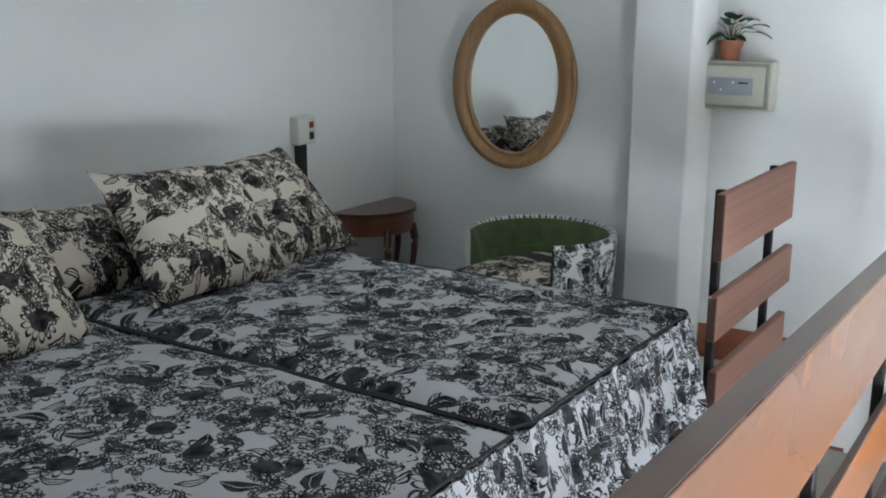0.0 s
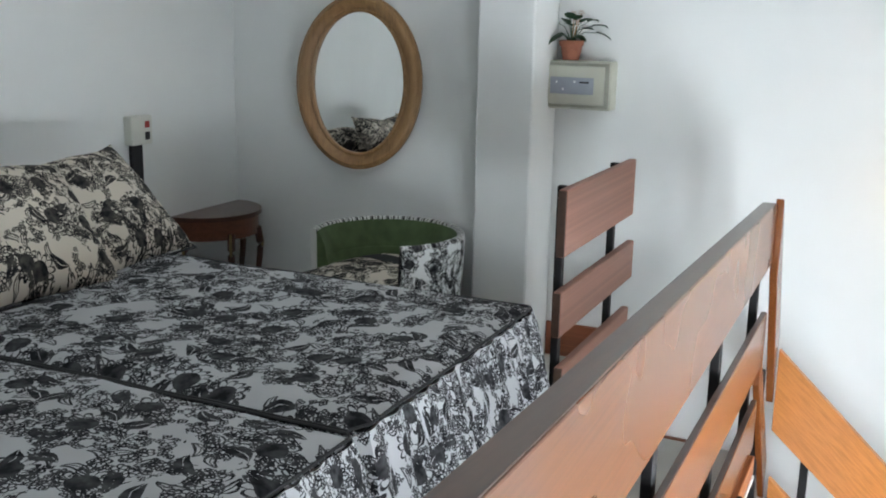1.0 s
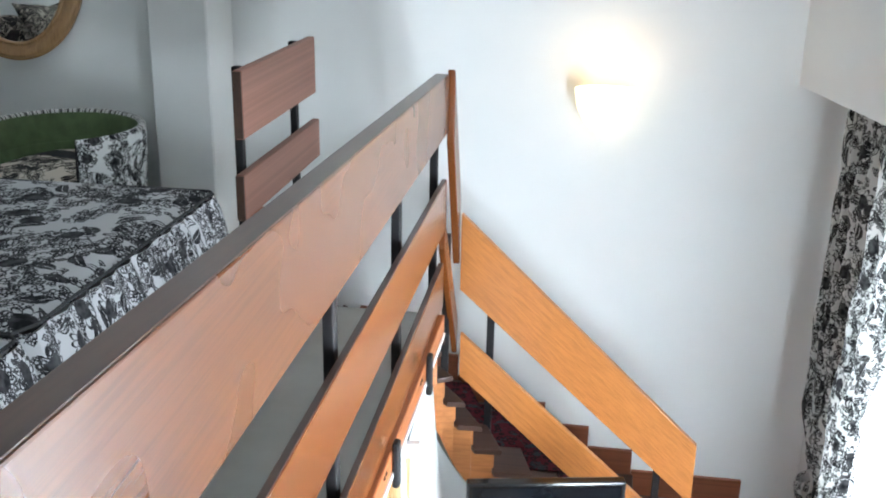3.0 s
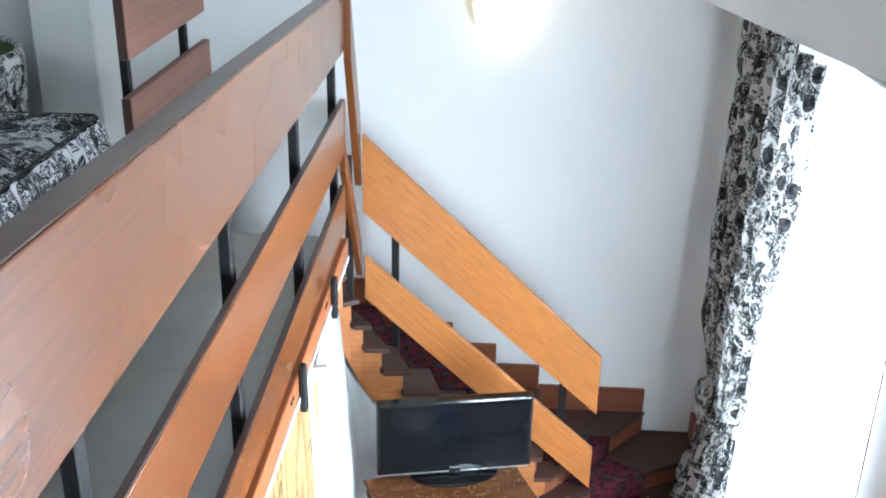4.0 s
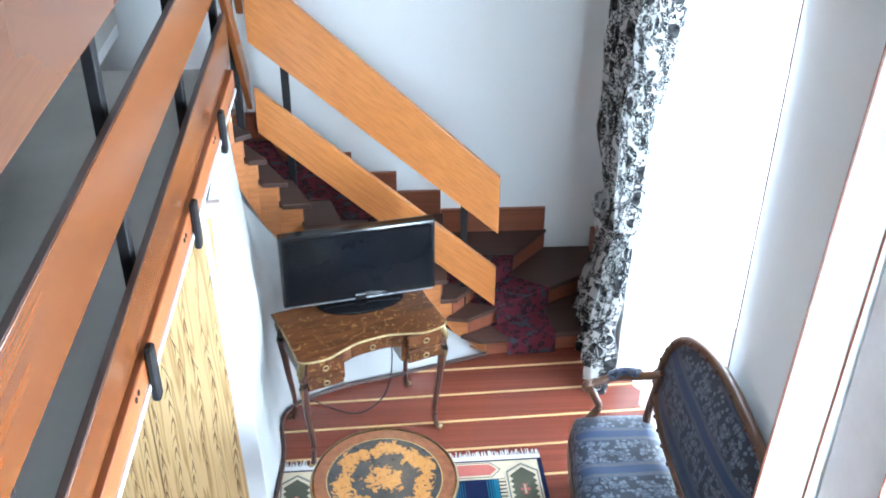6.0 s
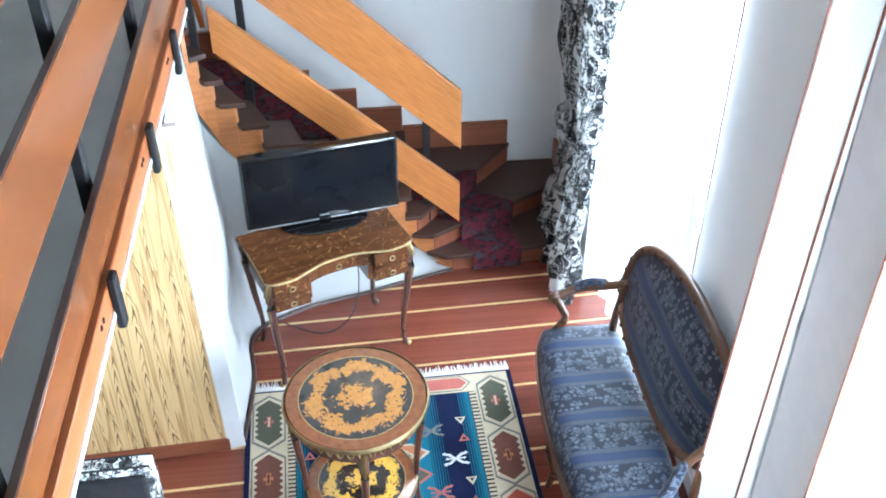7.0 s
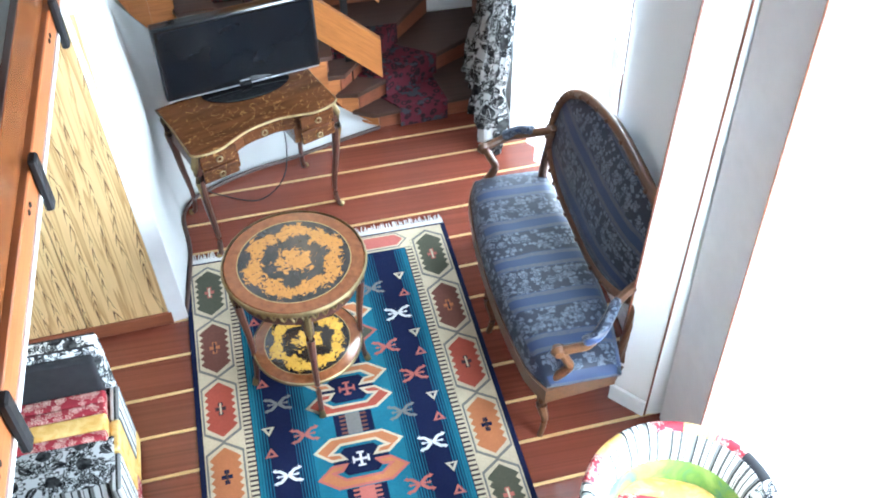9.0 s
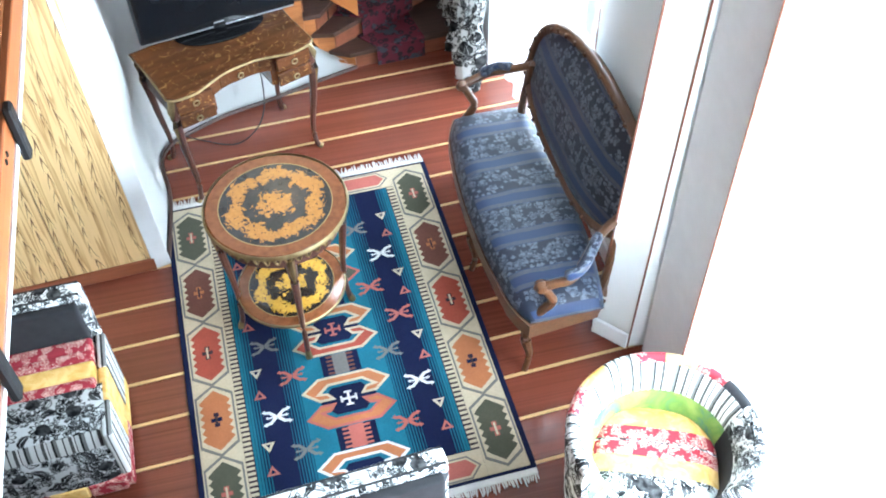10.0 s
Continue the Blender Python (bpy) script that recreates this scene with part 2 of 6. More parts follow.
def pine_material():
    k = Nodes("varnished_pine_board", 0.38, 0, 0.5)
    p = k.coord("Object", (1, 1, 0.035))
    w = k.noise(p, 13, 3, 0.5, 0.25)
    rings = k.math("FRACT", k.math("MULTIPLY", w, 11.0))
    c = k.mix(k.ramp(rings, (0.0, 0.0), (0.5, 0.12), (0.90, 0.75), (1.0, 0.05)), (0.72, 0.51, 0.25), (0.36, 0.18, 0.055))
    # dark arrow marks where the growth rings are cut, one over the other along each board
    s = k.n("SeparateXYZ")
    k.put(k.coord(), s, 0)
    wander = k.math("MULTIPLY", k.noise(k.coord("Object", (1, 1, 0.5)), 4.0, 2), 0.10)
    u = k.math("MULTIPLY", k.math("ADD", s.outputs[0], wander), 17.0)
    off = k.math("ABSOLUTE", k.math("SUBTRACT", k.math("FRACT", u), 0.5))
    own = k.math("FRACT", k.math("MULTIPLY", k.math("SINE", k.math("FLOOR", u)), 43.7))
    up = k.math("MULTIPLY_ADD", s.outputs[2], 11.0, k.math("MULTIPLY_ADD", off, 6.0, k.math("MULTIPLY", own, 5.0)))
    mark = k.math("FRACT", k.math("ADD", up, k.math("MULTIPLY", k.noise(k.coord(), 9, 2), 1.6)))
    patch = k.ramp(k.noise(k.coord("Object", (1, 1, 0.6)), 5.0, 1), (0.32, 0.0), (0.42, 1.0))
    thin = k.math("MULTIPLY", k.math("GREATER_THAN", mark, 0.66), k.math("LESS_THAN", off, k.math("MULTIPLY_ADD", mark, 0.5, -0.30)))
    c = k.mix(k.math("MULTIPLY", k.math("MULTIPLY", thin, patch), 1.0), c, (0.10, 0.036, 0.010))
    k.base(c)
    return k.bump(w, 0.05, 0.002).m


pine = pine_material()


# ---- mesh tools ----
def box_uv(bm):
    """Lays the fabric out in metres on each face by the way that it faces."""
    layer = bm.loops.layers.uv.verify()
    bm.normal_update()
    for f in bm.faces:
        n = [abs(v) for v in f.normal]
        for loop in f.loops:
            c = loop.vert.co
            if n[2] >= n[0] and n[2] >= n[1]:
                loop[layer].uv = (c.x, c.y)
            elif n[0] >= n[1]:
                loop[layer].uv = (c.y + 0.37, c.z + c.x * 0.3)
            else:
                loop[layer].uv = (c.x + 0.61, c.z + c.y * 0.3)


def mesh_of(name, bm, *mats, smooth=False, uv=False):
    if uv:
        box_uv(bm)
    bmesh.ops.recalc_face_normals(bm, faces=bm.faces)
    me = bpy.data.meshes.new(name)
    bm.to_mesh(me)
    bm.free()
    for m in mats:
        me.materials.append(m)
    if smooth:
        me.polygons.foreach_set("use_smooth", [True] * len(me.polygons))
        me.set_sharp_from_angle(angle=radians(40))
    return me


def part(name, bm, material, parent=None, label="", smooth=False, uv=False, at=None):
    mats = material if isinstance(material, (list, tuple)) else [material]
    ob = new(name, mesh_of(name, bm, *mats, smooth=smooth, uv=uv))
    if parent:
        ob.parent = parent
    if at is not None:
        ob.matrix_basis = at
    if label:
        tagged(ob, label)
    return ob


def thing(name, label, category, at=None, group="", kind=""):
    ob = new(name)
    if at is not None:
        ob.matrix_basis = at
    return tagged(ob, label, category, group, kind)


def box(lo, hi, bevel=0.0, bm=None, seg=1):
    bm = bm or bmesh.new()
    made = bmesh.ops.create_cube(bm, size=1.0)["verts"]
    lo, hi = Vector(lo), Vector(hi)
    for v in made:
        v.co = Vector(((lo[i] + hi[i]) / 2 + v.co[i] * (hi[i] - lo[i])) for i in range(3))
    if bevel:
        edges = list({e for v in made for e in v.link_edges})
        bmesh.ops.bevel(bm, geom=edges, offset=bevel, segments=seg, affect="EDGES", profile=0.6)
    return bm


def prism(outline, z0, z1, bm=None, bevel=0.0):
    """A flat outline in plan, made z0 to z1 high."""
    bm = bm or bmesh.new()
    low = [bm.verts.new((x, y, z0)) for x, y in outline]
    high = [bm.verts.new((x, y, z1)) for x, y in outline]
    n = len(low)
    faces = [bm.faces.new(low[::-1]), bm.faces.new(high)]
    faces += [bm.faces.new((low[i], low[(i + 1) % n], high[(i + 1) % n], high[i])) for i in range(n)]
    if bevel:
        edges = list({e for f in faces[:2] for e in f.edges})
        bmesh.ops.bevel(bm, geom=edges, offset=bevel, segments=2, affect="EDGES", profile=0.6)
    return bm


def slab(a, b, za0, za1, zb0, zb1, thick, bm=None, bevel=0.004):
    """A board on edge from plan point a to b, with its own bottom and top heights at each end."""
    bm = bm or bmesh.new()
    a, b = Vector(a), Vector(b)
    d = (b - a).normalized()
    n = Vector((-d.y, d.x)) * thick / 2
    c = []
    for p, z0, z1 in ((a, za0, za1), (b, zb0, zb1)):
        for s in (-1, 1):
            for z in (z0, z1):
                c.append(bm.verts.new((p.x + s * n.x, p.y + s * n.y, z)))
    faces = [bm.faces.new([c[i] for i in q]) for q in ((0, 1, 3, 2), (4, 6, 7, 5), (0, 4, 5, 1), (2, 3, 7, 6), (1, 5, 7, 3), (0, 2, 6, 4))]
    if bevel:
        bmesh.ops.bevel(bm, geom=list({e for f in faces for e in f.edges}), offset=bevel, segments=2, affect="EDGES", profile=0.6)
    return bm


def lathe(profile, turns=24, bm=None, at=(0, 0, 0), squash=1.0):
    """A profile of (radius, height) turned about the z axis."""
    bm = bm or bmesh.new()
    rings = []
    for r, z in profile:
        if r < 1e-5:
            rings.append([bm.verts.new((at[0], at[1], at[2] + z))])
        else:
            rings.append([bm.verts.new((at[0] + r * math.cos(2 * math.pi * i / turns), at[1] + squash * r * math.sin(2 * math.pi * i / turns), at[2] + z)) for i in range(turns)])
    for a, b in zip(rings, rings[1:]):
        for i in range(turns):
            j = (i + 1) % turns
            q = [a[i % len(a)], a[j % len(a)], b[j % len(b)], b[i % len(b)]]
            q = list(dict.fromkeys(q))
            if len(q) > 2:
                bm.faces.new(q)
    return bm


def tube(points, radius, sides=8, bm=None, flat=1.0):
    """A rounded bar along points; radius is a number or one for each point."""
    bm = bm or bmesh.new()
    pts = [Vector(p) for p in points]
    rads = radius if isinstance(radius, (list, tuple)) else [radius] * len(pts)
    rings = []
    for i, p in enumerate(pts):
        d = (pts[min(i + 1, len(pts) - 1)] - pts[max(i - 1, 0)]).normalized()
        u = d.cross(Vector((0, 0, 1)))
        u = u.normalized() if u.length > 1e-3 else Vector((1, 0, 0))
        w = d.cross(u).normalized()
        rings.append([bm.verts.new(p + rads[i] * (math.cos(2 * math.pi * k / sides) * u + flat * math.sin(2 * math.pi * k / sides) * w)) for k in range(sides)])
    for a, b in zip(rings, rings[1:]):
        for k in range(sides):
            bm.faces.new((a[k], a[(k + 1) % sides], b[(k + 1) % sides], b[k]))
    bm.faces.new(rings[0][::-1])
    bm.faces.new(rings[-1])
    return bm


def smooth_line(points, steps=6):
    """A Catmull-Rom line through points."""
    p = [Vector(points[0])] + [Vector(q) for q in points] + [Vector(points[-1])]
    out = []
    for i in range(1, len(p) - 2):
        for s in range(steps):
            t = s / steps
            out.append(0.5 * (2 * p[i] + (p[i + 1] - p[i - 1]) * t + (2 * p[i - 1] - 5 * p[i] + 4 * p[i + 1] - p[i + 2]) * t * t + (3 * p[i] - p[i - 1] - 3 * p[i + 1] + p[i + 2]) * t ** 3))
    return out + [Vector(points[-1])]


def wall(name, label, bm, material=None):
    return tagged(part(name, bm, material or wall_white), label, "wall", kind="structure")


# ---- structure ----
floor = tagged(part("floor", box((-3.9, -1.6, -0.2), (1.9, 5.2, -0.012)), floor_wood), "mahogany plank floor with pale inlaid strips", "floor", kind="structure")
tagged(part("loft_floor", prism([(-3.78, -1.45), (1.27, -1.45), (1.27, 0.35), (-0.63, 0.35), (-0.63, 4.19), (-1.30, 4.19), (-1.30, 5.06), (-3.78, 5.06)], LOFT - 0.10, LOFT), grey_floor), "plain grey loft floor above the sitting room", "floor", kind="structure")
tagged(part("loft_soffit", prism([(-3.78, -1.45), (1.27, -1.45), (1.27, 0.345), (-0.632, 0.345), (-0.632, 4.17), (-1.30, 4.17), (-1.30, 5.06), (-3.78, 5.06)], LOFT - 0.16, LOFT - 0.102), trim_white), "white underside of the loft floor", "ceiling", kind="structure")
tagged(part("ceiling", box((-3.95, -1.6, CEIL), (1.6, 5.2, CEIL + 0.15)), ceiling_white), "plain white plastered ceiling", "ceiling", kind="structure")
wall("wall_north", "white plastered wall behind the winding stair", box((-2.17, WALL_Y, 0), (WALL_X + 0.2, WALL_Y + 0.15, CEIL)))
wall("wall_alcove", "white plastered bedroom wall with the oval mirror", box((HEAD_X, 4.85, LOFT), (-2.17, WALL_Y + 0.15, CEIL)))
wall("pier", "white plastered pier beside the stair opening", box((-2.17, 4.70, LOFT), (-1.866, WALL_Y, CEIL), 0.008))
wall("wall_west", "white plastered wall behind the beds", box((HEAD_X - 0.15, -1.6, 0), (HEAD_X, WALL_Y + 0.15, CEIL)))
wall("wall_south", "plain white wall that closes the gallery", box((HEAD_X, -1.6, 0), (WALL_X + 0.5, -1.45, CEIL)))


def east_wall():
    # far window in a deep splayed recess, near window with a splayed reveal, a wedge-shaped pier between them
    bm = box((WALL_X, 4.20, 0), (1.60, WALL_Y, 2.741))
    box((WALL_X + 0.14, 2.90, 2.74), (1.60, 3.168, CEIL), bm=bm)
    prism([(1.0, 5.058), (1.365, 3.17), (1.598, 3.17), (1.598, 5.058)], 2.742, CEIL - 0.001, bm)
    pier = [(1.29, 2.316), (1.385, 2.226), (1.60, 2.226), (1.60, 3.15), (1.43, 3.15), (1.415, 2.47)]
    lean = [(-0.055, 0.059), (-0.04, 0.024), (0, 0), (0, 0), (0, 0), (0, 0)]
    low = [bm.verts.new((x + a, y + b, 0)) for (x, y), (a, b) in zip(pier, lean)]
    high = [bm.verts.new((x - a, y - b, CEIL)) for (x, y), (a, b) in zip(pier, lean)]
    bm.faces.new(low[::-1])
    bm.faces.new(high)
    for i in range(6):
        bm.faces.new((low[i], low[(i + 1) % 6], high[(i + 1) % 6], high[i]))
    box((1.385, 0.2, 2.70), (1.57, 2.225, CEIL), bm=bm)
    box((WALL_X, -1.45, 0), (1.57, 0.2, CEIL), bm=bm)
    wall("wall_east", "white plastered wall with two tall windows", bm)


east_wall()


def window_backdrop():
    k = Nodes("overcast_daylight", 1.0)
    e = k.b.inputs
    k.base((0.9, 0.93, 0.95))
    k.put((0.93, 0.97, 1.0), k.b, "Emission Color")
    e["Emission Strength"].default_value = 1.5
    ob = part("backdrop", box((2.3, -0.8, -0.1), (2.32, 6.2, 3.6)), k.m)
    tagged(ob, "bright white daylight outside the windows", "backdrop", kind="structure")


window_backdrop()


def glass_material():
    k = Nodes("window_glass", 0.02)
    k.b.inputs["Transmission Weight"].default_value = 1.0
    k.base((1, 1, 1))
    return k.m


glass = glass_material()


def tall_window(name, y0, y1, x, top, bars):
    w = tagged(part(name, box((x, y0, 0.0), (x + 0.06, y0 + 0.05, top), 0.004), trim_white), "white framed full-height window", "window", kind="structure")
    for lo, hi in (((x, y1 - 0.05, 0), (x + 0.06, y1, top)), ((x, y0 + 0.05, top - 0.06), (x + 0.06, y1 - 0.05, top)), ((x, y0 + 0.05, 0), (x + 0.06, y1 - 0.05, 0.07))):
        part("window_frame", box(lo, hi, 0.004), trim_white, w)
    n = bars + 1
    step = (y1 - y0 - 0.1) / n
    for i in range(1, n):
        part("mullion", box((x + 0.005, y0 + 0.05 + i * step - 0.02, 0.07), (x + 0.055, y0 + 0.05 + i * step + 0.02, top - 0.06), 0.003), trim_white, w)
    for i in range(n):
        pane = part("pane", box((x + 0.025, y0 + 0.055 + i * step, 0.07), (x + 0.031, y0 + 0.045 + (i + 1) * step, top - 0.06)), glass, w)
        pane.visible_shadow = False


tall_window("window_1", 3.155, 4.195, 1.51, 2.738, 0)
tall_window("window_2", 0.2, 1.93, 1.50, 2.70, 1)
part("window_reveal", box((1.40, 1.93, 0.0), (1.56, 2.224, 2.70), 0.004), trim_white)
tagged(bpy.data.objects["window_reveal"], "white painted window reveal panel", "panel", kind="structure")


def baseboards():
    bm = bmesh.new()
    slab((1.421, 3.15), (1.407, 2.475), 0, 0.09, 0, 0.09, 0.014, bm)
    slab((1.229, 2.368), (1.337, 2.246), 0, 0.09, 0, 0.09, 0.014, bm)
    tagged(part("baseboard", bm, trim_white), "white baseboard at the foot of the window pier", "baseboard", kind="structure")


baseboards()


def wall_edge_lines():
    # thin dark lines added on wall edges; the last one copies a colour fringe
    for (x0, y0), (x1, y1) in (((1.235, 2.375), (1.345, 2.257)), ((1.345, 2.25), (1.425, 2.202)), ((1.40, 1.93), (1.40, 1.93)), ((1.43, 3.15), (1.43, 3.15))):
        top = CEIL if y0 > 2 else 2.70
        tagged(part("trim", tube([(x0, y0, 0.0), (x1, y1, top)], 0.0045, 6), skirt_wood), "thin dark red line along a wall edge", "trim", kind="structure")
    tagged(part("trim", box((-1.862, 5.042, LOFT), (-1.31, 5.0585, 1.955), 0.003), skirt_wood), "red-brown skirting board at the loft floor", "trim", kind="structure")


wall_edge_lines()


# ---- stair ----
RISE = LOFT / 14
INNER = [(-0.64, 4.19), (-0.71, 4.27), (-0.675, 4.31), (-0.62, 4.325), (-0.565, 4.335), (-0.475, 4.34), (-0.37, 4.35), (-0.21, 4.36), (-0.05, 4.37), (0.14, 4.385), (0.325, 4.40), (0.385, 4.405), (0.475, 4.40), (0.575, 4.37)]
OUTER = [(-1.28, 4.19), (-1.28, 4.46), (-1.28, 4.78), (-1.20, 5.05), (-1.05, 5.05), (-0.86, 5.05), (-0.64, 5.05), (-0.40, 5.05), (-0.14, 5.05), (0.11, 5.05), (0.36, 5.05), (0.97, 5.05), (1.25, 4.82), (1.24, 4.42)]


def stringer_foot(i):
    """Height of the stringer's lower edge below the inner end of a step."""
    drop = 0.30 - 0.17 * max(0.0, (i - 5) / 8)
    return max(0.012, LOFT - RISE * (i + 0.5) - drop)


# wall under the loft: pine panels, white jamb, white curved wall up to the stair
def under_loft():
    p = tagged(part("pine_partition", slab((-2.6, 3.085), (-1.27, 3.155), 0.07, 1.61, 0.07, 1.61, 0.03), pine), "varnished knotty pine boarding under the loft", "wall", kind="structure")
    for x0, x1 in ((-1.265, -0.93), (-0.925, -0.575)):
        y0, y1 = 3.155 + (x0 + 1.265) * 0.06, 3.155 + (x1 + 1.265) * 0.06
        part("pine_board", slab((x0, y0), (x1, y1), 0.07, 1.61, 0.07, 1.61, 0.032, bevel=0.003), pine, p)
    part("plinth", slab((-2.6, 3.07), (-0.56, 3.19), 0.0, 0.07, 0.0, 0.07, 0.04), skirt_wood, p, "dark red wooden plinth")
    jamb = slab((-0.572, 3.19), (-0.497, 3.205), 0, 1.665, 0, 1.665, 0.03)
    for v in jamb.verts:
        v.co.x -= 0.045 * v.co.z / 1.665
    tagged(part("door_jamb", jamb, trim_white), "white painted jamb beside the pine boarding", "trim", kind="structure")
    base = [(-0.515, 3.215), (-0.485, 3.60), (-0.51, 3.86), (-0.45, 3.99), (-0.34, 4.06), (-0.16, 4.14), (0.10, 4.21), (0.34, 4.29), (0.56, 4.355)]
    top = [(-0.585, 3.215, 1.665), (-0.61, 3.78, 1.665), (-0.66, 4.17, 1.58)] + [(INNER[i][0], INNER[i][1] - 0.014, stringer_foot(i)) for i in (2, 4, 6, 9, 11, 13)]
    lo = smooth_line([(x, y, 0) for x, y in base], 7)
    hi = smooth_line(top, 7)
    bm = bmesh.new()
    rows = []
    for p_, q_ in zip(lo, hi):
        col = []
        for j in range(9):
            t = j / 8
            c = p_.lerp(q_, t)
            bulge = 0.03 * math.sin(math.pi * t)
            col.append(bm.verts.new((c.x + bulge * 0.2, c.y + bulge, c.z)))
        rows.append(col)
    for a, b in zip(rows, rows[1:]):
        for j in range(8):
            bm.faces.new((a[j], b[j], b[j + 1], a[j + 1]))
    bmesh.ops.solidify(bm, geom=bm.faces[:], thickness=0.03)
    w = wall("wall_under_stair", "white curved wall under the winding stair", bm)
    w.data.polygons.foreach_set("use_smooth", [True] * len(w.data.polygons))
    w.data.set_sharp_from_angle(angle=radians(40))
    # thin dark bead drawn as the shadow line along the wall's foot
    part("skirting", tube([Vector((q.x + 0.014, q.y - 0.012, 0.018)) for q in lo], 0.010, 6), tread_wood, w, "dark bead standing in for the shadow at the wall foot")


under_loft()


def staircase():
    s = tagged(new("staircase"), "winding wooden stair with worn brown treads and orange risers", "staircase")
    for k in range(1, 14):
        z = LOFT - RISE * k
        (ax, ay), (bx, by), (cx, cy), (dx, dy) = INNER[k - 1], OUTER[k - 1], OUTER[k], INNER[k]
        d = Vector((cx - bx + dx - ax, cy - by + dy - ay)).normalized() * 0.03
        side = (Vector((ax, ay)) - Vector((bx, by))).normalized() * 0.045
        outline = [(ax + side.x, ay + side.y), (bx, by), (cx + d.x * 0.5, min(cy + d.y, 5.055)), (dx + d.x + side.x, dy + d.y + side.y)]
        if k == 3:
            outline.insert(2, (-1.28, 5.05))
        if k == 12:
            outline.insert(2, (1.25, 5.05))
        part("tread", prism(outline, z - 0.028, z, bevel=0.006), tread_wood, s)
        part("riser", slab((ax, ay), (bx, by), z, z + RISE - 0.029, z, z + RISE - 0.029, 0.02, bevel=0.002), stringer_wood if k < 9 else skirt_wood, s)
        bot0, bot1 = stringer_foot(k - 1), stringer_foot(k)
        part("stringer", slab((ax, ay), (dx, dy), bot0, z - 0.029, bot1, z - 0.029, 0.024, bevel=0.002), stringer_wood, s, "orange wooden stringer piece")
    part("riser", slab(INNER[13], OUTER[13], 0, RISE - 0.03, 0, RISE - 0.03, 0.02, bevel=0.002), skirt_wood, s)
    # stepped skirting on the wall
    for k in range(4, 12):
        z = LOFT - RISE * k
        x0, x1 = OUTER[k - 1][0], OUTER[k][0]
        part("skirting", box((x0 + 0.002, 5.036, z - 0.05), (x1, 5.058, z + 0.15), 0.002), skirt_wood, s)
    part("skirting", box((1.243, 4.42, 0.0), (1.268, 5.03, 0.40), 0.002), skirt_wood, s)
    return s


staircase()


def carpet_material():
    k = Nodes("red_patterned_runner", 0.95, 0, 0.1)
    p = k.coord()
    v = k.n("TexVoronoi")
    k.put(p, v, "Vector")
    v.inputs["Scale"].default_value = 24
    d = v.outputs["Distance"]
    c = k.mix(k.ramp(d, (0.0, 1.0), (0.18, 1.0), (0.26, 0.0), (0.42, 0.0), (0.5, 1.0)), (0.030, 0.016, 0.020), (0.11, 0.021, 0.031))
    n2 = k.noise(p, 19, 3)
    c = k.mix(k.ramp(n2, (0.55, 0.0), (0.62, 1.0)), c, (0.05, 0.055, 0.065))
    k.base(c)
    return k.bump(k.noise(p, 160, 3), 0.6, 0.006).m


runner_red = carpet_material()


def stair_carpet():
    c = thing("stair_runner", "dark red patterned carpet runner on the stair", "carpet")

    def on(k, t):
        return Vector(INNER[k]).lerp(Vector(OUTER[k]), t)

    for k in range(1, 14):
        z = LOFT - RISE * k
        n0, n1 = (0.30, 0.92) if k < 10 else (0.16, 0.56)
        d = (on(k, 0.5) - on(k - 1, 0.5)).normalized()
        back, fore = [on(k - 1, n0 + (n1 - n0) * i / 4) + d * 0.012 for i in range(5)], [on(k, n1 - (n1 - n0) * i / 4) + d * 0.036 for i in range(5)]
        part("tread_carpet", prism([(min(p.x, 1.225), min(p.y, 5.03)) for p in back + fore], z + 0.0015, z + 0.009, bevel=0.003), runner_red, c)
        a, b = on(k, n0) + d * 0.042, on(k, n1) + d * 0.042
        part("riser_carpet", slab(a, b, max(0.002, z - RISE + 0.01), z + 0.007, max(0.002, z - RISE + 0.01), z + 0.007, 0.008, bevel=0.002), runner_red, c)


stair_carpet()


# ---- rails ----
rail_edge = wood("dark_board_edge", (0.10, 0.042, 0.024), (0.06, 0.024, 0.014), "y", 0.35, 8, 50, 0.2)


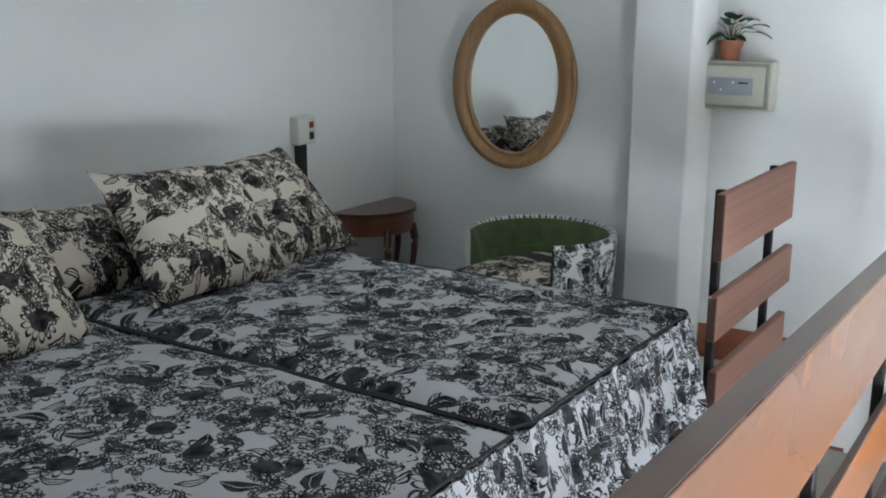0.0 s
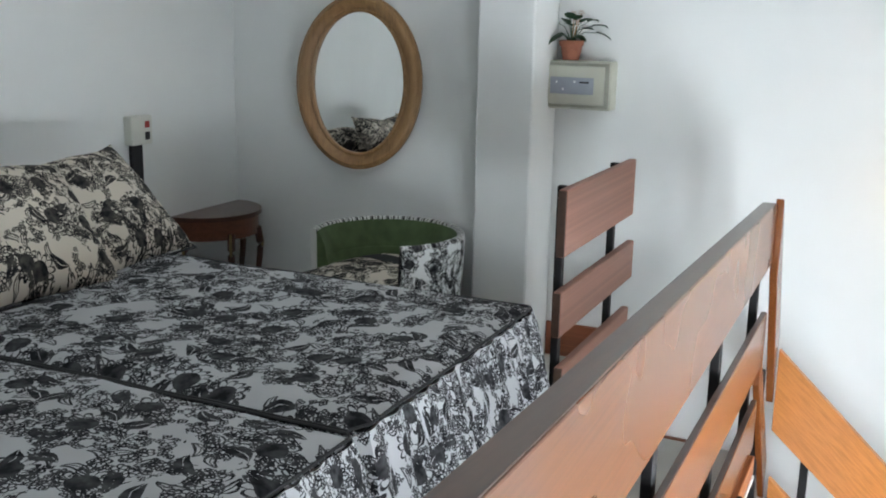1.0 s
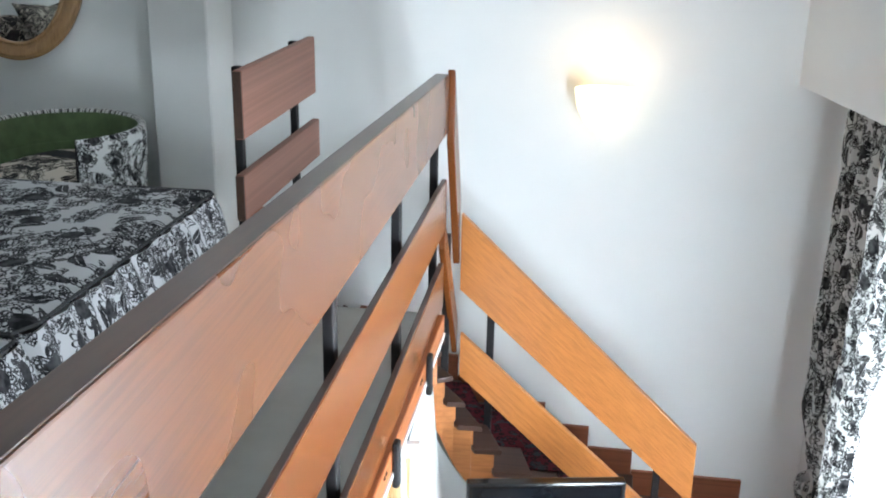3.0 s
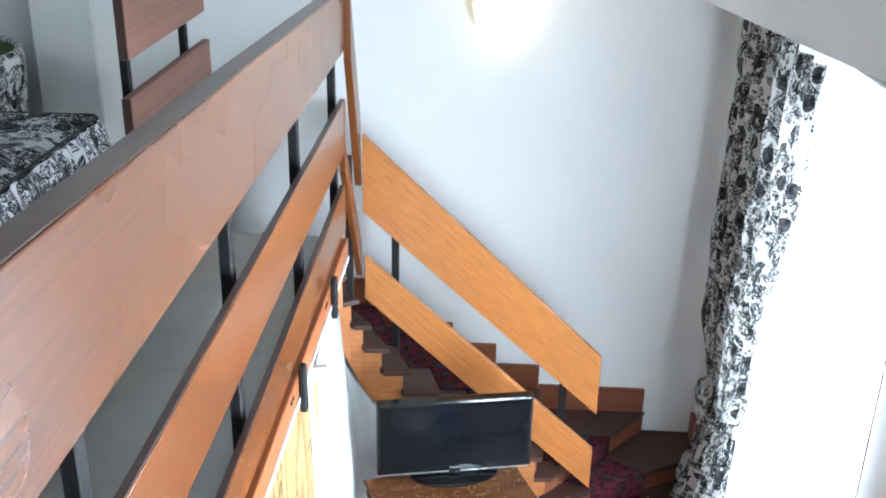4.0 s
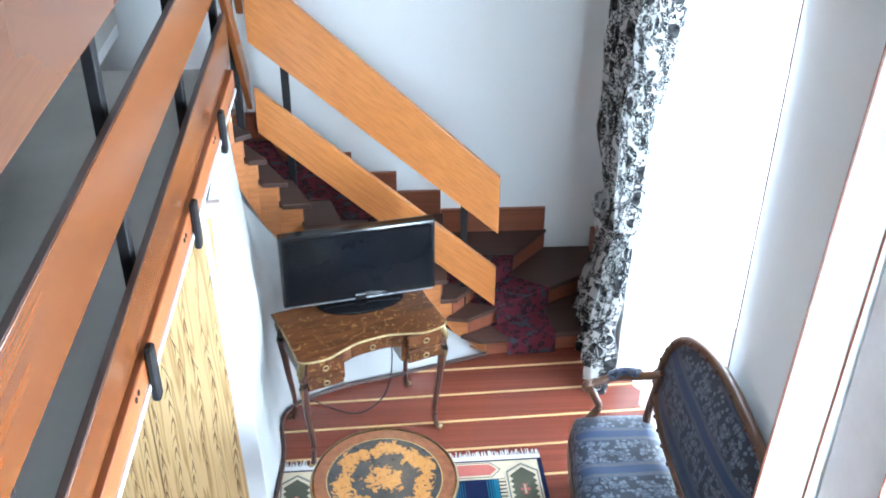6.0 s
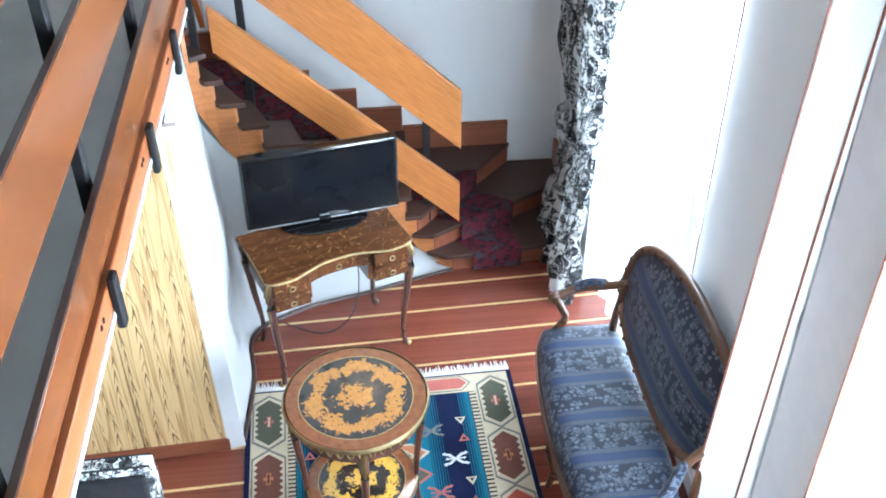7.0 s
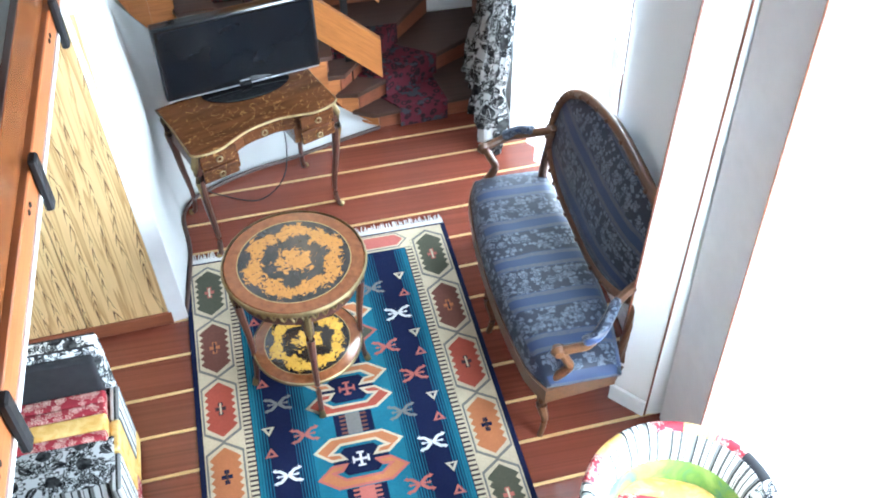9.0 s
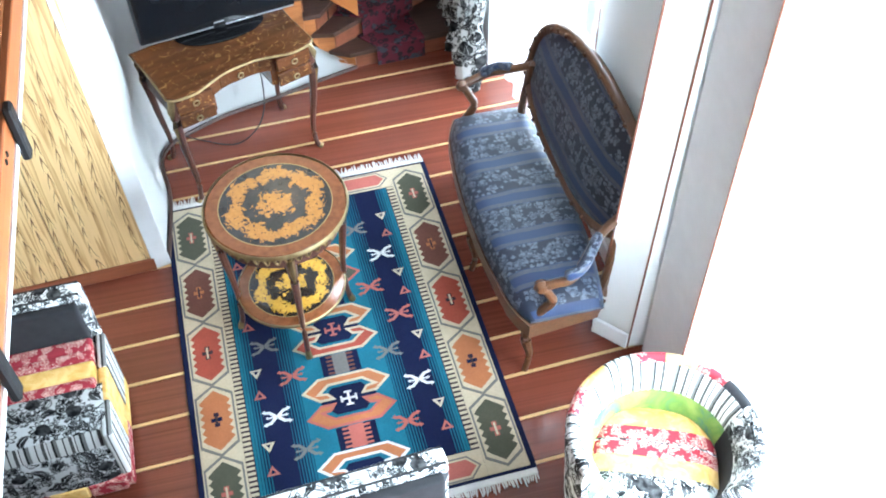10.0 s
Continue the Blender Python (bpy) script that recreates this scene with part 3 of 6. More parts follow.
def loft_railing():
    r = thing("loft_railing", "wide orange varnished boards on black iron posts along the loft edge", "railing")
    # the top board leans out and rises a little towards the gallery
    near, far = (-0.550, 0.40), (-0.655, 4.36)
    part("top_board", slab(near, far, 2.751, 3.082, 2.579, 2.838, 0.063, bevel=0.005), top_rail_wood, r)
    part("top_edge", slab(near, (far[0], far[1] - 0.004), 3.0815, 3.0855, 2.8375, 2.8415, 0.056, bevel=0.0015), rail_edge, r, "dark board edge")
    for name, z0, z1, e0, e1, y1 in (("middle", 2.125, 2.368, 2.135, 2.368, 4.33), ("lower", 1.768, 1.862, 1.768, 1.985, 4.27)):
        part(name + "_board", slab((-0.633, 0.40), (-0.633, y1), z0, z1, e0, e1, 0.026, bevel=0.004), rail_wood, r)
        part(name + "_edge", slab((-0.633, 0.404), (-0.633, y1 - 0.004), z1 - 0.001, z1 + 0.003, e1 - 0.001, e1 + 0.003, 0.020, bevel=0.0015), rail_edge, r, "dark board edge")
    part("slab_edge", box((-0.629, 0.37, LOFT - 0.105), (-0.594, 4.18, LOFT - 0.0865), 0.002), trim_white, r, "white painted edge strip")
    for y, top in ((0.50, 3.0), (1.42, 2.93), (2.46, 2.88), (3.42, 2.83), (4.29, 2.78)):
        part("post", box((-0.692, y - 0.022, LOFT - 0.10), (-0.659, y + 0.022, top), 0.003), black_iron, r)
    part("fascia", box((-0.629, 0.36, LOFT - 0.085), (-0.60, 4.19, LOFT - 0.002), 0.004), fascia_wood, r, "red-brown wooden edge board")
    for y in (1.42, 2.20, 2.98, 3.69):
        part("bracket", box((-0.599, y - 0.022, LOFT - 0.15), (-0.575, y + 0.022, LOFT + 0.03), 0.006), black_iron, r, "dark iron fixing bracket")
        for dy in (-0.12, -0.15):
            part("screw", lathe([(0.009, 0), (0.007, 0.004), (0, 0.005)], 8), black_iron, r, at=Matrix.Translation((-0.6, y + dy, LOFT - 0.03)) @ pose(0, 0, 0, 0, 90, 0))


def stair_railing():
    r = thing("stair_railing", "sloping honey-coloured boards on black iron posts beside the stair", "railing")
    a, b, c = (-0.615, 4.375), (-0.60, 4.56), (-0.575, 4.555)
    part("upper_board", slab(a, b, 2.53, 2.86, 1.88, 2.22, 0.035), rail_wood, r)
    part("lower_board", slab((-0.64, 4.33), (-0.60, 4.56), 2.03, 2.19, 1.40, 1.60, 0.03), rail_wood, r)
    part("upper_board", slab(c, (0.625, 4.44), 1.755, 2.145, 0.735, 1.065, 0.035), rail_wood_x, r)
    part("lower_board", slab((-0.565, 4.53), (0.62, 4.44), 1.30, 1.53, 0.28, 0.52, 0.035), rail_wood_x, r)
    for x, y, z0, z1 in ((-0.64, 4.50, 1.3, 2.05), (-0.42, 4.57, 0.85, 1.86), (0.45, 4.49, 0.12, 1.05)):
        part("post", box((x - 0.018, y - 0.018, z0), (x + 0.018, y + 0.018, z1), 0.003), black_iron, r)


def short_railing():
    r = thing("stairwell_railing", "matt brown boards on black posts at the stair opening", "railing")
    for z0, z1, y0, y1 in ((2.685, 2.95, 3.58, 4.60), (2.365, 2.55, 3.56, 4.65), (2.02, 2.225, 3.62, 4.62)):
        b = part("board", box((-1.335, y0, z0), (-1.30, y1, z1), 0.004), short_rail_wood, r)
        part("end_cap", box((-1.335, y0 - 0.004, z0 + 0.004), (-1.302, y0 - 0.0005, z1 - 0.004)), dark_end, b, "dark end grain")
    for y in (3.68, 4.42):
        part("post", box((-1.37, y - 0.018, LOFT), (-1.338, y + 0.018, 2.95), 0.003), black_iron, r)


loft_railing()
stair_railing()
short_railing()


# ---- bedroom ----
bed_floral = floral("black_flower_bedspread", (0.46, 0.46, 0.475), dense=1.0)
pillow_floral = floral("black_flower_pillow_cotton", (0.62, 0.56, 0.48), dense=1.2)
piping_black = plain("black_piping", (0.02, 0.02, 0.022), 0.8)
gold_frame = wood("antique_gilt_frame", (0.34, 0.19, 0.075), (0.20, 0.10, 0.04), "z", 0.42, 8, 50, 0.1)
dark_wood = wood("dark_polished_mahogany", (0.10, 0.035, 0.022), (0.045, 0.016, 0.012), "x", 0.28, 8, 50, 0.3)
brass = plain("aged_gilt_brass", (0.36, 0.27, 0.135), 0.46, 1.0, vary=0.35, scale=30)


def bed(y0, y1, label):
    b = thing("double_bed", label, "bed", group="double beds side by side")
    x0, x1, top = -3.68, -1.30, 2.598
    bm = bmesh.new()
    nx, ny = 56, 30
    grid = []
    for i in range(nx + 1):
        row = []
        for j in range(ny + 1):
            u, v = i / nx, j / ny
            x, y = x0 + (x1 - x0) * u, y0 + (y1 - y0) * v
            e = min((1 - u) * (x1 - x0), v * (y1 - y0), (1 - v) * (y1 - y0))
            z = top - 0.035 * max(0.0, 1 - e / 0.09) ** 2
            z += 0.012 * noise.noise(Vector((x * 2.2, y * 2.2, y0))) + 0.005 * noise.noise(Vector((x * 9, y * 7, 3)))
            row.append(bm.verts.new((x, y, z)))
        grid.append(row)
    for i in range(nx):
        for j in range(ny):
            bm.faces.new((grid[i][j], grid[i + 1][j], grid[i + 1][j + 1], grid[i][j + 1]))
    part("bedspread", bm, bed_floral, b, "white bedspread with black flowers", smooth=True, uv=True)
    part("mattress", box((x0 + 0.01, y0 + 0.01, 2.24), (x1 - 0.02, y1 - 0.01, 2.52), 0.02), trim_white, b)
    part("bed_base", box((x0 + 0.02, y0 + 0.03, 1.86), (x1 - 0.34, y1 - 0.03, 2.235), 0.01), dark_wood, b)
    for x in (x0 + 0.1, x1 - 0.42):
        for y in (y0 + 0.1, y1 - 0.1):
            part("leg", box((x - 0.03, y - 0.03, LOFT), (x + 0.03, y + 0.03, 1.86), 0.004), dark_wood, b)
    # gathered skirt round the foot and the two long sides
    path = [(x0, y1)] + [(x0 + (x1 - x0) * t / 70, y1) for t in range(1, 70)]
    path += [(x1 - 0.0 + 0.03 * math.sin(a * math.pi / 16) - 0.03, y1 - 0.03 + 0.03 * math.cos(a * math.pi / 16)) for a in range(0, 9)]
    n = int((y1 - y0) / 0.012)
    path += [(x1, y1 - 0.03 - (y1 - y0 - 0.06) * t / n) for t in range(1, n)]
    path += [(x1 - 0.03, y0)] + [(x1 - 0.03 - (x1 - x0) * t / 70, y0) for t in range(1, 70)]
    bm = bmesh.new()
    cols = []
    length = 0.0
    for i, p in enumerate(path):
        a, c = Vector(path[max(i - 1, 0)]), Vector(path[min(i + 1, len(path) - 1)])
        d = (c - a).normalized()
        out = Vector((d.y, -d.x)) * -1
        length += (Vector(p) - a).length
        col = []
        for j in range(12):
            t = j / 11
            w = 0.5 + 0.5 * math.sin(length * 58 + 2.2 * math.sin(length * 9 + y0)) + 0.4 * noise.noise(Vector((length * 14, t * 1.5, y0)))
            off = 0.006 + 0.10 * t ** 0.7 + (0.012 + 0.045 * t) * w
            if out.y * (1 if p[1] > (y0 + y1) / 2 else -1) > 0.5 and (abs(p[1] - 1.98) < 0.05):
                off = 0.002
            col.append((bm.verts.new((p[0] + out.x * off, p[1] + out.y * off, top - 0.03 - t * 0.54)), (length * 2.0, 1.7 - t * 0.70)))
        cols.append(col)
    layer = bm.loops.layers.uv.verify()
    for a, c in zip(cols, cols[1:]):
        for j in range(11):
            quad = (a[j], c[j], c[j + 1], a[j + 1])
            f = bm.faces.new([v for v, _ in quad])
            for loop, (_, place) in zip(f.loops, quad):
                loop[layer].uv = place
    part("skirt", bm, bed_floral, b, "gathered flowered bed skirt", smooth=True)
    edge = [(x0, y1, top - 0.024)] + [(x, y, top - 0.024) for x, y in path[1:-1]] + [(x0, y0, top - 0.024)]
    part("piping", tube([(x, y, z + 0.004 * noise.noise(Vector((x * 5, y * 5, 0)))) for x, y, z in edge[::3]], 0.005, 6), piping_black, b, "black piped edge")
    return b


bed(0.72, 1.972, "bed with black-flowered bedspread beside its twin")
bed(1.985, 3.245, "bed with black-flowered bedspread near the stair opening")


def pillow(m, w, h, label, seed, t=0.23):
    bm = bmesh.new()
    n = 22
    for s in (1, -1):
        g = []
        for i in range(n + 1):
            row = []
            for j in range(n + 1):
                u, v = 2 * i / n - 1, 2 * j / n - 1
                puff = (max(0.0, 1 - abs(u) ** 2.6) * max(0.0, 1 - abs(v) ** 2.6)) ** 0.62
                pinch = 1 - 0.13 * (1 - abs(u) ** 2) * abs(v) ** 3
                pin2 = 1 - 0.13 * (1 - abs(v) ** 2) * abs(u) ** 3
                wr = 0.012 * noise.noise(Vector((u * 2.4, v * 2.4, seed * 3.3 + s)))
                row.append(bm.verts.new((u * w / 2 * pin2, s * (t / 2 * puff + (wr if puff > 0.02 else 0)), v * h / 2 * pinch + 0.012 * math.sin(3 * u + seed) * (v > 0))))
            g.append(row)
        for i in range(n):
            for j in range(n):
                bm.faces.new((g[i][j], g[i + 1][j], g[i + 1][j + 1], g[i][j + 1]))
    bmesh.ops.remove_doubles(bm, verts=bm.verts[:], dist=0.0015)
    layer = bm.loops.layers.uv.verify()
    for f in bm.faces:
        for loop in f.loops:
            loop[layer].uv = (loop.vert.co.x + seed * 0.83, loop.vert.co.z + seed * 0.47)
    ob = part("pillow", bm, pillow_floral, None, smooth=True)
    ob.matrix_basis = m
    tagged(ob, label, "pillow", "flowered pillows")
    # piped seam round the rim
    rim = [Vector((x, 0, z)) for x, z in [(-w / 2 + w * i / 12, -h / 2 + 0.035 * h * (1 - (2 * i / 12 - 1) ** 2)) for i in range(13)]]
    part("piping", tube(rim, 0.006, 5), piping_black, ob, "dark piped seam")
    return ob


pillow(pose(-3.00, 2.50, 2.80, -40, 5, 88), 0.72, 0.60, "cream pillow with black flowers leaning in pair", 1)
pillow(pose(-3.08, 3.00, 2.785, -44, -4, 93), 0.66, 0.60, "cream pillow with black flowers by the corner", 2)
pillow(pose(-2.99, 1.56, 2.775, -42, 5, 88), 0.70, 0.60, "cream pillow with black flowers on the twin bed", 3)
pillow(pose(-3.02, 0.98, 2.775, -42, -4, 91), 0.64, 0.54, "cream pillow with black flowers leaning on the wall", 4)
pillow(pose(-3.30, 2.14, 2.74, -50, 6, 90), 0.66, 0.46, "flat flowered pillow tucked behind the others", 5)
pillow(pose(-3.34, 2.85, 2.76, -52, 0, 90), 0.66, 0.46, "plump flowered pillow at the back of the bed", 6)


def oval_mirror():
    m = thing("oval_mirror", "oval wall mirror in a moulded antique gilt frame", "mirror", pose(-2.905, 4.79, 3.222, -2.5, 0, 8.4))
    prof = [(0.292, -0.004), (0.292, -0.02), (0.305, -0.027), (0.315, -0.02), (0.33, -0.024), (0.35, -0.040), (0.375, -0.043), (0.392, -0.034), (0.396, -0.024), (0.408, -0.02), (0.408, 0.0)]
    bm = bmesh.new()
    n = 72
    rings = []
    for k in range(n):
        a = 2 * math.pi * k / n
        ring = []
        for r, d in prof:
            dz = 0.378 + (r - 0.292) * 0.80
            ring.append(bm.verts.new((0.895 * r * math.cos(a), d, dz * math.sin(a))))
        rings.append(ring)
    for k in range(n):
        a, b = rings[k], rings[(k + 1) % n]
        for i in range(len(prof) - 1):
            bm.faces.new((a[i], b[i], b[i + 1], a[i + 1]))
    part("frame", bm, gold_frame, m, smooth=True)
    k = Nodes("mirror_silver", 0.015, 1.0)
    k.base((0.86, 0.88, 0.87))
    bm = bmesh.new()
    c = [bm.verts.new((0.265 * math.cos(2 * math.pi * i / n), -0.008, 0.381 * math.sin(2 * math.pi * i / n))) for i in range(n)]
    d = [bm.verts.new((v.co.x, -0.003, v.co.z)) for v in c]
    bm.faces.new(c)
    bm.faces.new(d[::-1])
    part("mirror_glass", bm, k.m, m, "clear mirror glass")
    bm = bmesh.new()
    for i in range(90):
        a = 2 * math.pi * i / 90
        lathe([(0.0, -0.005), (0.004, -0.003), (0.005, 0), (0.004, 0.003), (0, 0.005)], 6, bm, (0.278 * math.cos(a), -0.026, 0.394 * math.sin(a)))
    tagged(part("beading", bm, gold_frame, m, "small gilt beads"), kind="stuff")


oval_mirror()


def console_table():
    t = thing("console_table", "small dark half-round console table with gilt mounts", "table", Matrix.Translation((-3.765, 4.52, LOFT)))
    outline = [(0, -0.31)] + [(0.02 + 0.30 * math.cos(a), 0.31 * math.sin(a)) for a in [math.radians(d) for d in range(-84, 85, 7)]] + [(0, 0.31)]
    part("tabletop", prism(outline, 0.70, 0.725, bevel=0.006), dark_wood, t)
    part("apron", prism([(x * 0.93 + 0.004, y * 0.93) for x, y in outline], 0.59, 0.70), wood("inlaid_walnut_apron", (0.17, 0.06, 0.03), (0.08, 0.028, 0.018), "y", 0.3), t)
    for y, x in ((-0.25, 0.06), (0.25, 0.06), (-0.12, 0.27), (0.12, 0.27)):
        o = Vector((0.5 if x > 0.1 else 0.15, 1.0 if y > 0 else -1.0, 0)).normalized()
        line = smooth_line([Vector((x, y, 0.62)), Vector((x, y, 0.5)) + o * 0.018, Vector((x, y, 0.3)) - o * 0.004, Vector((x, y, 0.12)) - o * 0.008, Vector((x, y, 0.0)) + o * 0.02], 5)
        r = [0.024 - 0.012 * min(1, i / (len(line) * 0.7)) for i in range(len(line))]
        leg = part("leg", tube(line, r, 8), dark_wood, t, smooth=True)
        part("mount", tube([line[0] + o * 0.016, line[4] + o * 0.018, line[8] + o * 0.014], [0.010, 0.009, 0.003], 6), brass, leg, "gilt corner mount")


console_table()


def switch_box():
    b = thing("switch_box", "white wall box with red and black sockets", "switch", Matrix.Translation((-3.78, 3.985, 2.985)))
    part("body", box((0, -0.075, -0.075), (0.06, 0.075, 0.075), 0.01, seg=2), plain("cream_plastic", (0.66, 0.66, 0.60), 0.4, vary=0.05), b)
    part("socket", box((0.061, 0.015, 0.012), (0.064, 0.05, 0.045), 0.001), plain("red_plastic", (0.35, 0.03, 0.025), 0.4), b, "red switch")
    part("socket", box((0.061, 0.015, -0.05), (0.064, 0.05, -0.01), 0.001), piping_black, b, "black switch")
    part("conduit", box((0.0, -0.045, -0.30), (0.03, 0.03, -0.076), 0.004), piping_black, b, "dark conduit below the box")


switch_box()


def wall_safe():
    s = thing("wall_safe", "cream steel safe with keypad panel fixed to the wall", "safe", Matrix.Translation((-1.735, 4.945, 3.255)))
    cream = plain("cream_painted_steel", (0.50, 0.50, 0.42), 0.45, vary=0.06)
    grey = plain("grey_steel_panel", (0.34, 0.36, 0.42), 0.35, 0.3, vary=0.1)
    part("body", box((-0.195, 0.0, -0.122), (0.195, 0.113, 0.122), 0.006), cream, s)
    part("door_frame", box((-0.185, -0.008, -0.112), (0.185, -0.001, 0.112), 0.003), plain("dark_cream_rim", (0.33, 0.33, 0.28), 0.5), s)
    part("door", box((-0.17, -0.016, -0.098), (0.165, -0.009, 0.098), 0.004), cream, s)
    p = part("keypad", box((-0.12, -0.021, -0.045), (0.11, -0.017, 0.04), 0.002), grey, s, "grey keypad panel")
    part("slot", box((0.035, -0.024, 0.012), (0.085, -0.0215, 0.02)), piping_black, p, "dark display slot")
    for x, z in ((-0.085, 0.015), (-0.05, -0.02), (0.01, 0.018)):
        part("button", lathe([(0.006, 0), (0.005, 0.004), (0, 0.004)], 8), trim_white, p, "small pale button", at=Matrix.Translation((x, -0.0215, z)) @ pose(0, 0, 0, 90, 0, 0))


wall_safe()


def potted_plant():
    p = thing("potted_plant", "small leafy plant in a terracotta pot on the safe", "plant", Matrix.Translation((-1.775, 5.0, 3.378)))
    terra = plain("terracotta", (0.33, 0.12, 0.07), 0.8, vary=0.2, scale=25)
    part("pot", lathe([(0, 0), (0.042, 0), (0.056, 0.072), (0.062, 0.072), (0.064, 0.098), (0.056, 0.1), (0.052, 0.085), (0, 0.082)], 20), terra, p, "terracotta pot", smooth=True)
    leafm = plain("dark_green_leaf", (0.022, 0.075, 0.028), 0.45, vary=0.4, scale=20)
    flower = plain("orange_cream_flower", (0.55, 0.30, 0.16), 0.6, vary=0.3)
    stems = bmesh.new()
    rnd = random.Random(5)
    for i in range(15):
        a = 2.399 * i
        lift, reach = rnd.uniform(0.0, 0.10), rnd.uniform(0.05, 0.13)
        base = Vector((0, 0, 0.085))
        tip = Vector((math.cos(a) * reach, min(0.045, math.sin(a) * reach * 0.6), 0.11 + lift))
        mid = base.lerp(tip, 0.5) + Vector((0, 0, 0.03))
        tube([base, mid, tip], [0.003, 0.002, 0.0015], 5, stems)
        d = (tip - mid).normalized()
        side = d.cross(Vector((0, 0, 1))).normalized()
        up = side.cross(d).normalized()
        bm = bmesh.new()
        L, W = rnd.uniform(0.06, 0.09), rnd.uniform(0.028, 0.042)
        rows = []
        for s in range(6):
            t = s / 5
            w = W * math.sin(math.pi * (0.08 + 0.92 * t) ** 0.8) if s < 5 else 0.001
            c = tip + d * L * t - Vector((0, 0, 0.03 * t * t))
            rows.append([bm.verts.new(c - side * w + up * 0.006), bm.verts.new(c), bm.verts.new(c + side * w + up * 0.006)])
        for r0, r1 in zip(rows, rows[1:]):
            bm.faces.new((r0[0], r0[1], r1[1], r1[0]))
            bm.faces.new((r0[1], r0[2], r1[2], r1[1]))
        bmesh.ops.solidify(bm, geom=bm.faces[:], thickness=0.001)
        part("leaf", bm, leafm, p, smooth=True)
    part("stems", stems, leafm, p)
    for x, z in ((0.03, 0.20), (0.05, 0.235), (0.012, 0.23)):
        bm = bmesh.new()
        for k in range(6):
            a = k * math.pi / 3
            lathe([(0, -0.002), (0.009, 0), (0, 0.003)], 6, bm, (x + 0.011 * math.cos(a), -0.02, z + 0.011 * math.sin(a)))
        tube([(0.0, 0, 0.09), (x * 0.6, -0.01, z * 0.7), (x, -0.018, z)], 0.0018, 5, bm)
        part("blossom", bm, flower, p, "small orange blossom")


potted_plant()


def wall_lamp():
    l = thing("wall_lamp", "glowing frosted glass bowl lamp on the wall", "lamp", Matrix.Translation((0.075, 4.935, 2.665)))
    k = Nodes("frosted_lit_glass", 0.5)
    k.base((0.9, 0.85, 0.75))
    k.put((1.0, 0.82, 0.48), k.b, "Emission Color")
    k.b.inputs["Emission Strength"].default_value = 1.25
    part("bowl", lathe([(0, -0.185), (0.05, -0.176), (0.10, -0.135), (0.14, -0.06), (0.158, 0.035), (0.153, 0.04), (0.135, -0.052), (0.096, -0.122), (0.048, -0.162), (0, -0.17)], 32, squash=0.74), k.m, l, "lit frosted bowl", smooth=True)
    part("finial", lathe([(0, -0.215), (0.012, -0.208), (0.018, -0.195), (0.03, -0.188), (0.0, -0.186)], 12), k.m, l, "small frosted finial", smooth=True)
    part("wall_plate", box((-0.04, 0.112, -0.10), (0.04, 0.1235, -0.03), 0.004), trim_white, l)
    part("bulb", lathe([(0, 0.0), (0.02, 0.01), (0.028, 0.035), (0.018, 0.06), (0, 0.07)], 12, at=(0, 0, -0.10)), k.m, l, smooth=True)


wall_lamp()
curtain_floral = floral("black_flower_curtain", (0.66, 0.66, 0.64), dense=1.15)


def let_light_through(m, share):
    """Thin cloth: part of the light passes through it."""
    t = m.node_tree
    b, out = t.nodes["Principled BSDF"], t.nodes["Material Output"]
    tl, mx = t.nodes.new("ShaderNodeBsdfTranslucent"), t.nodes.new("ShaderNodeMixShader")
    mx.inputs[0].default_value = share
    src = b.inputs["Base Color"].links[0].from_socket
    t.links.new(src, tl.inputs["Color"])
    t.links.new(b.outputs[0], mx.inputs[1])
    t.links.new(tl.outputs[0], mx.inputs[2])
    t.links.new(mx.outputs[0], out.inputs[0])


let_light_through(curtain_floral, 0.3)


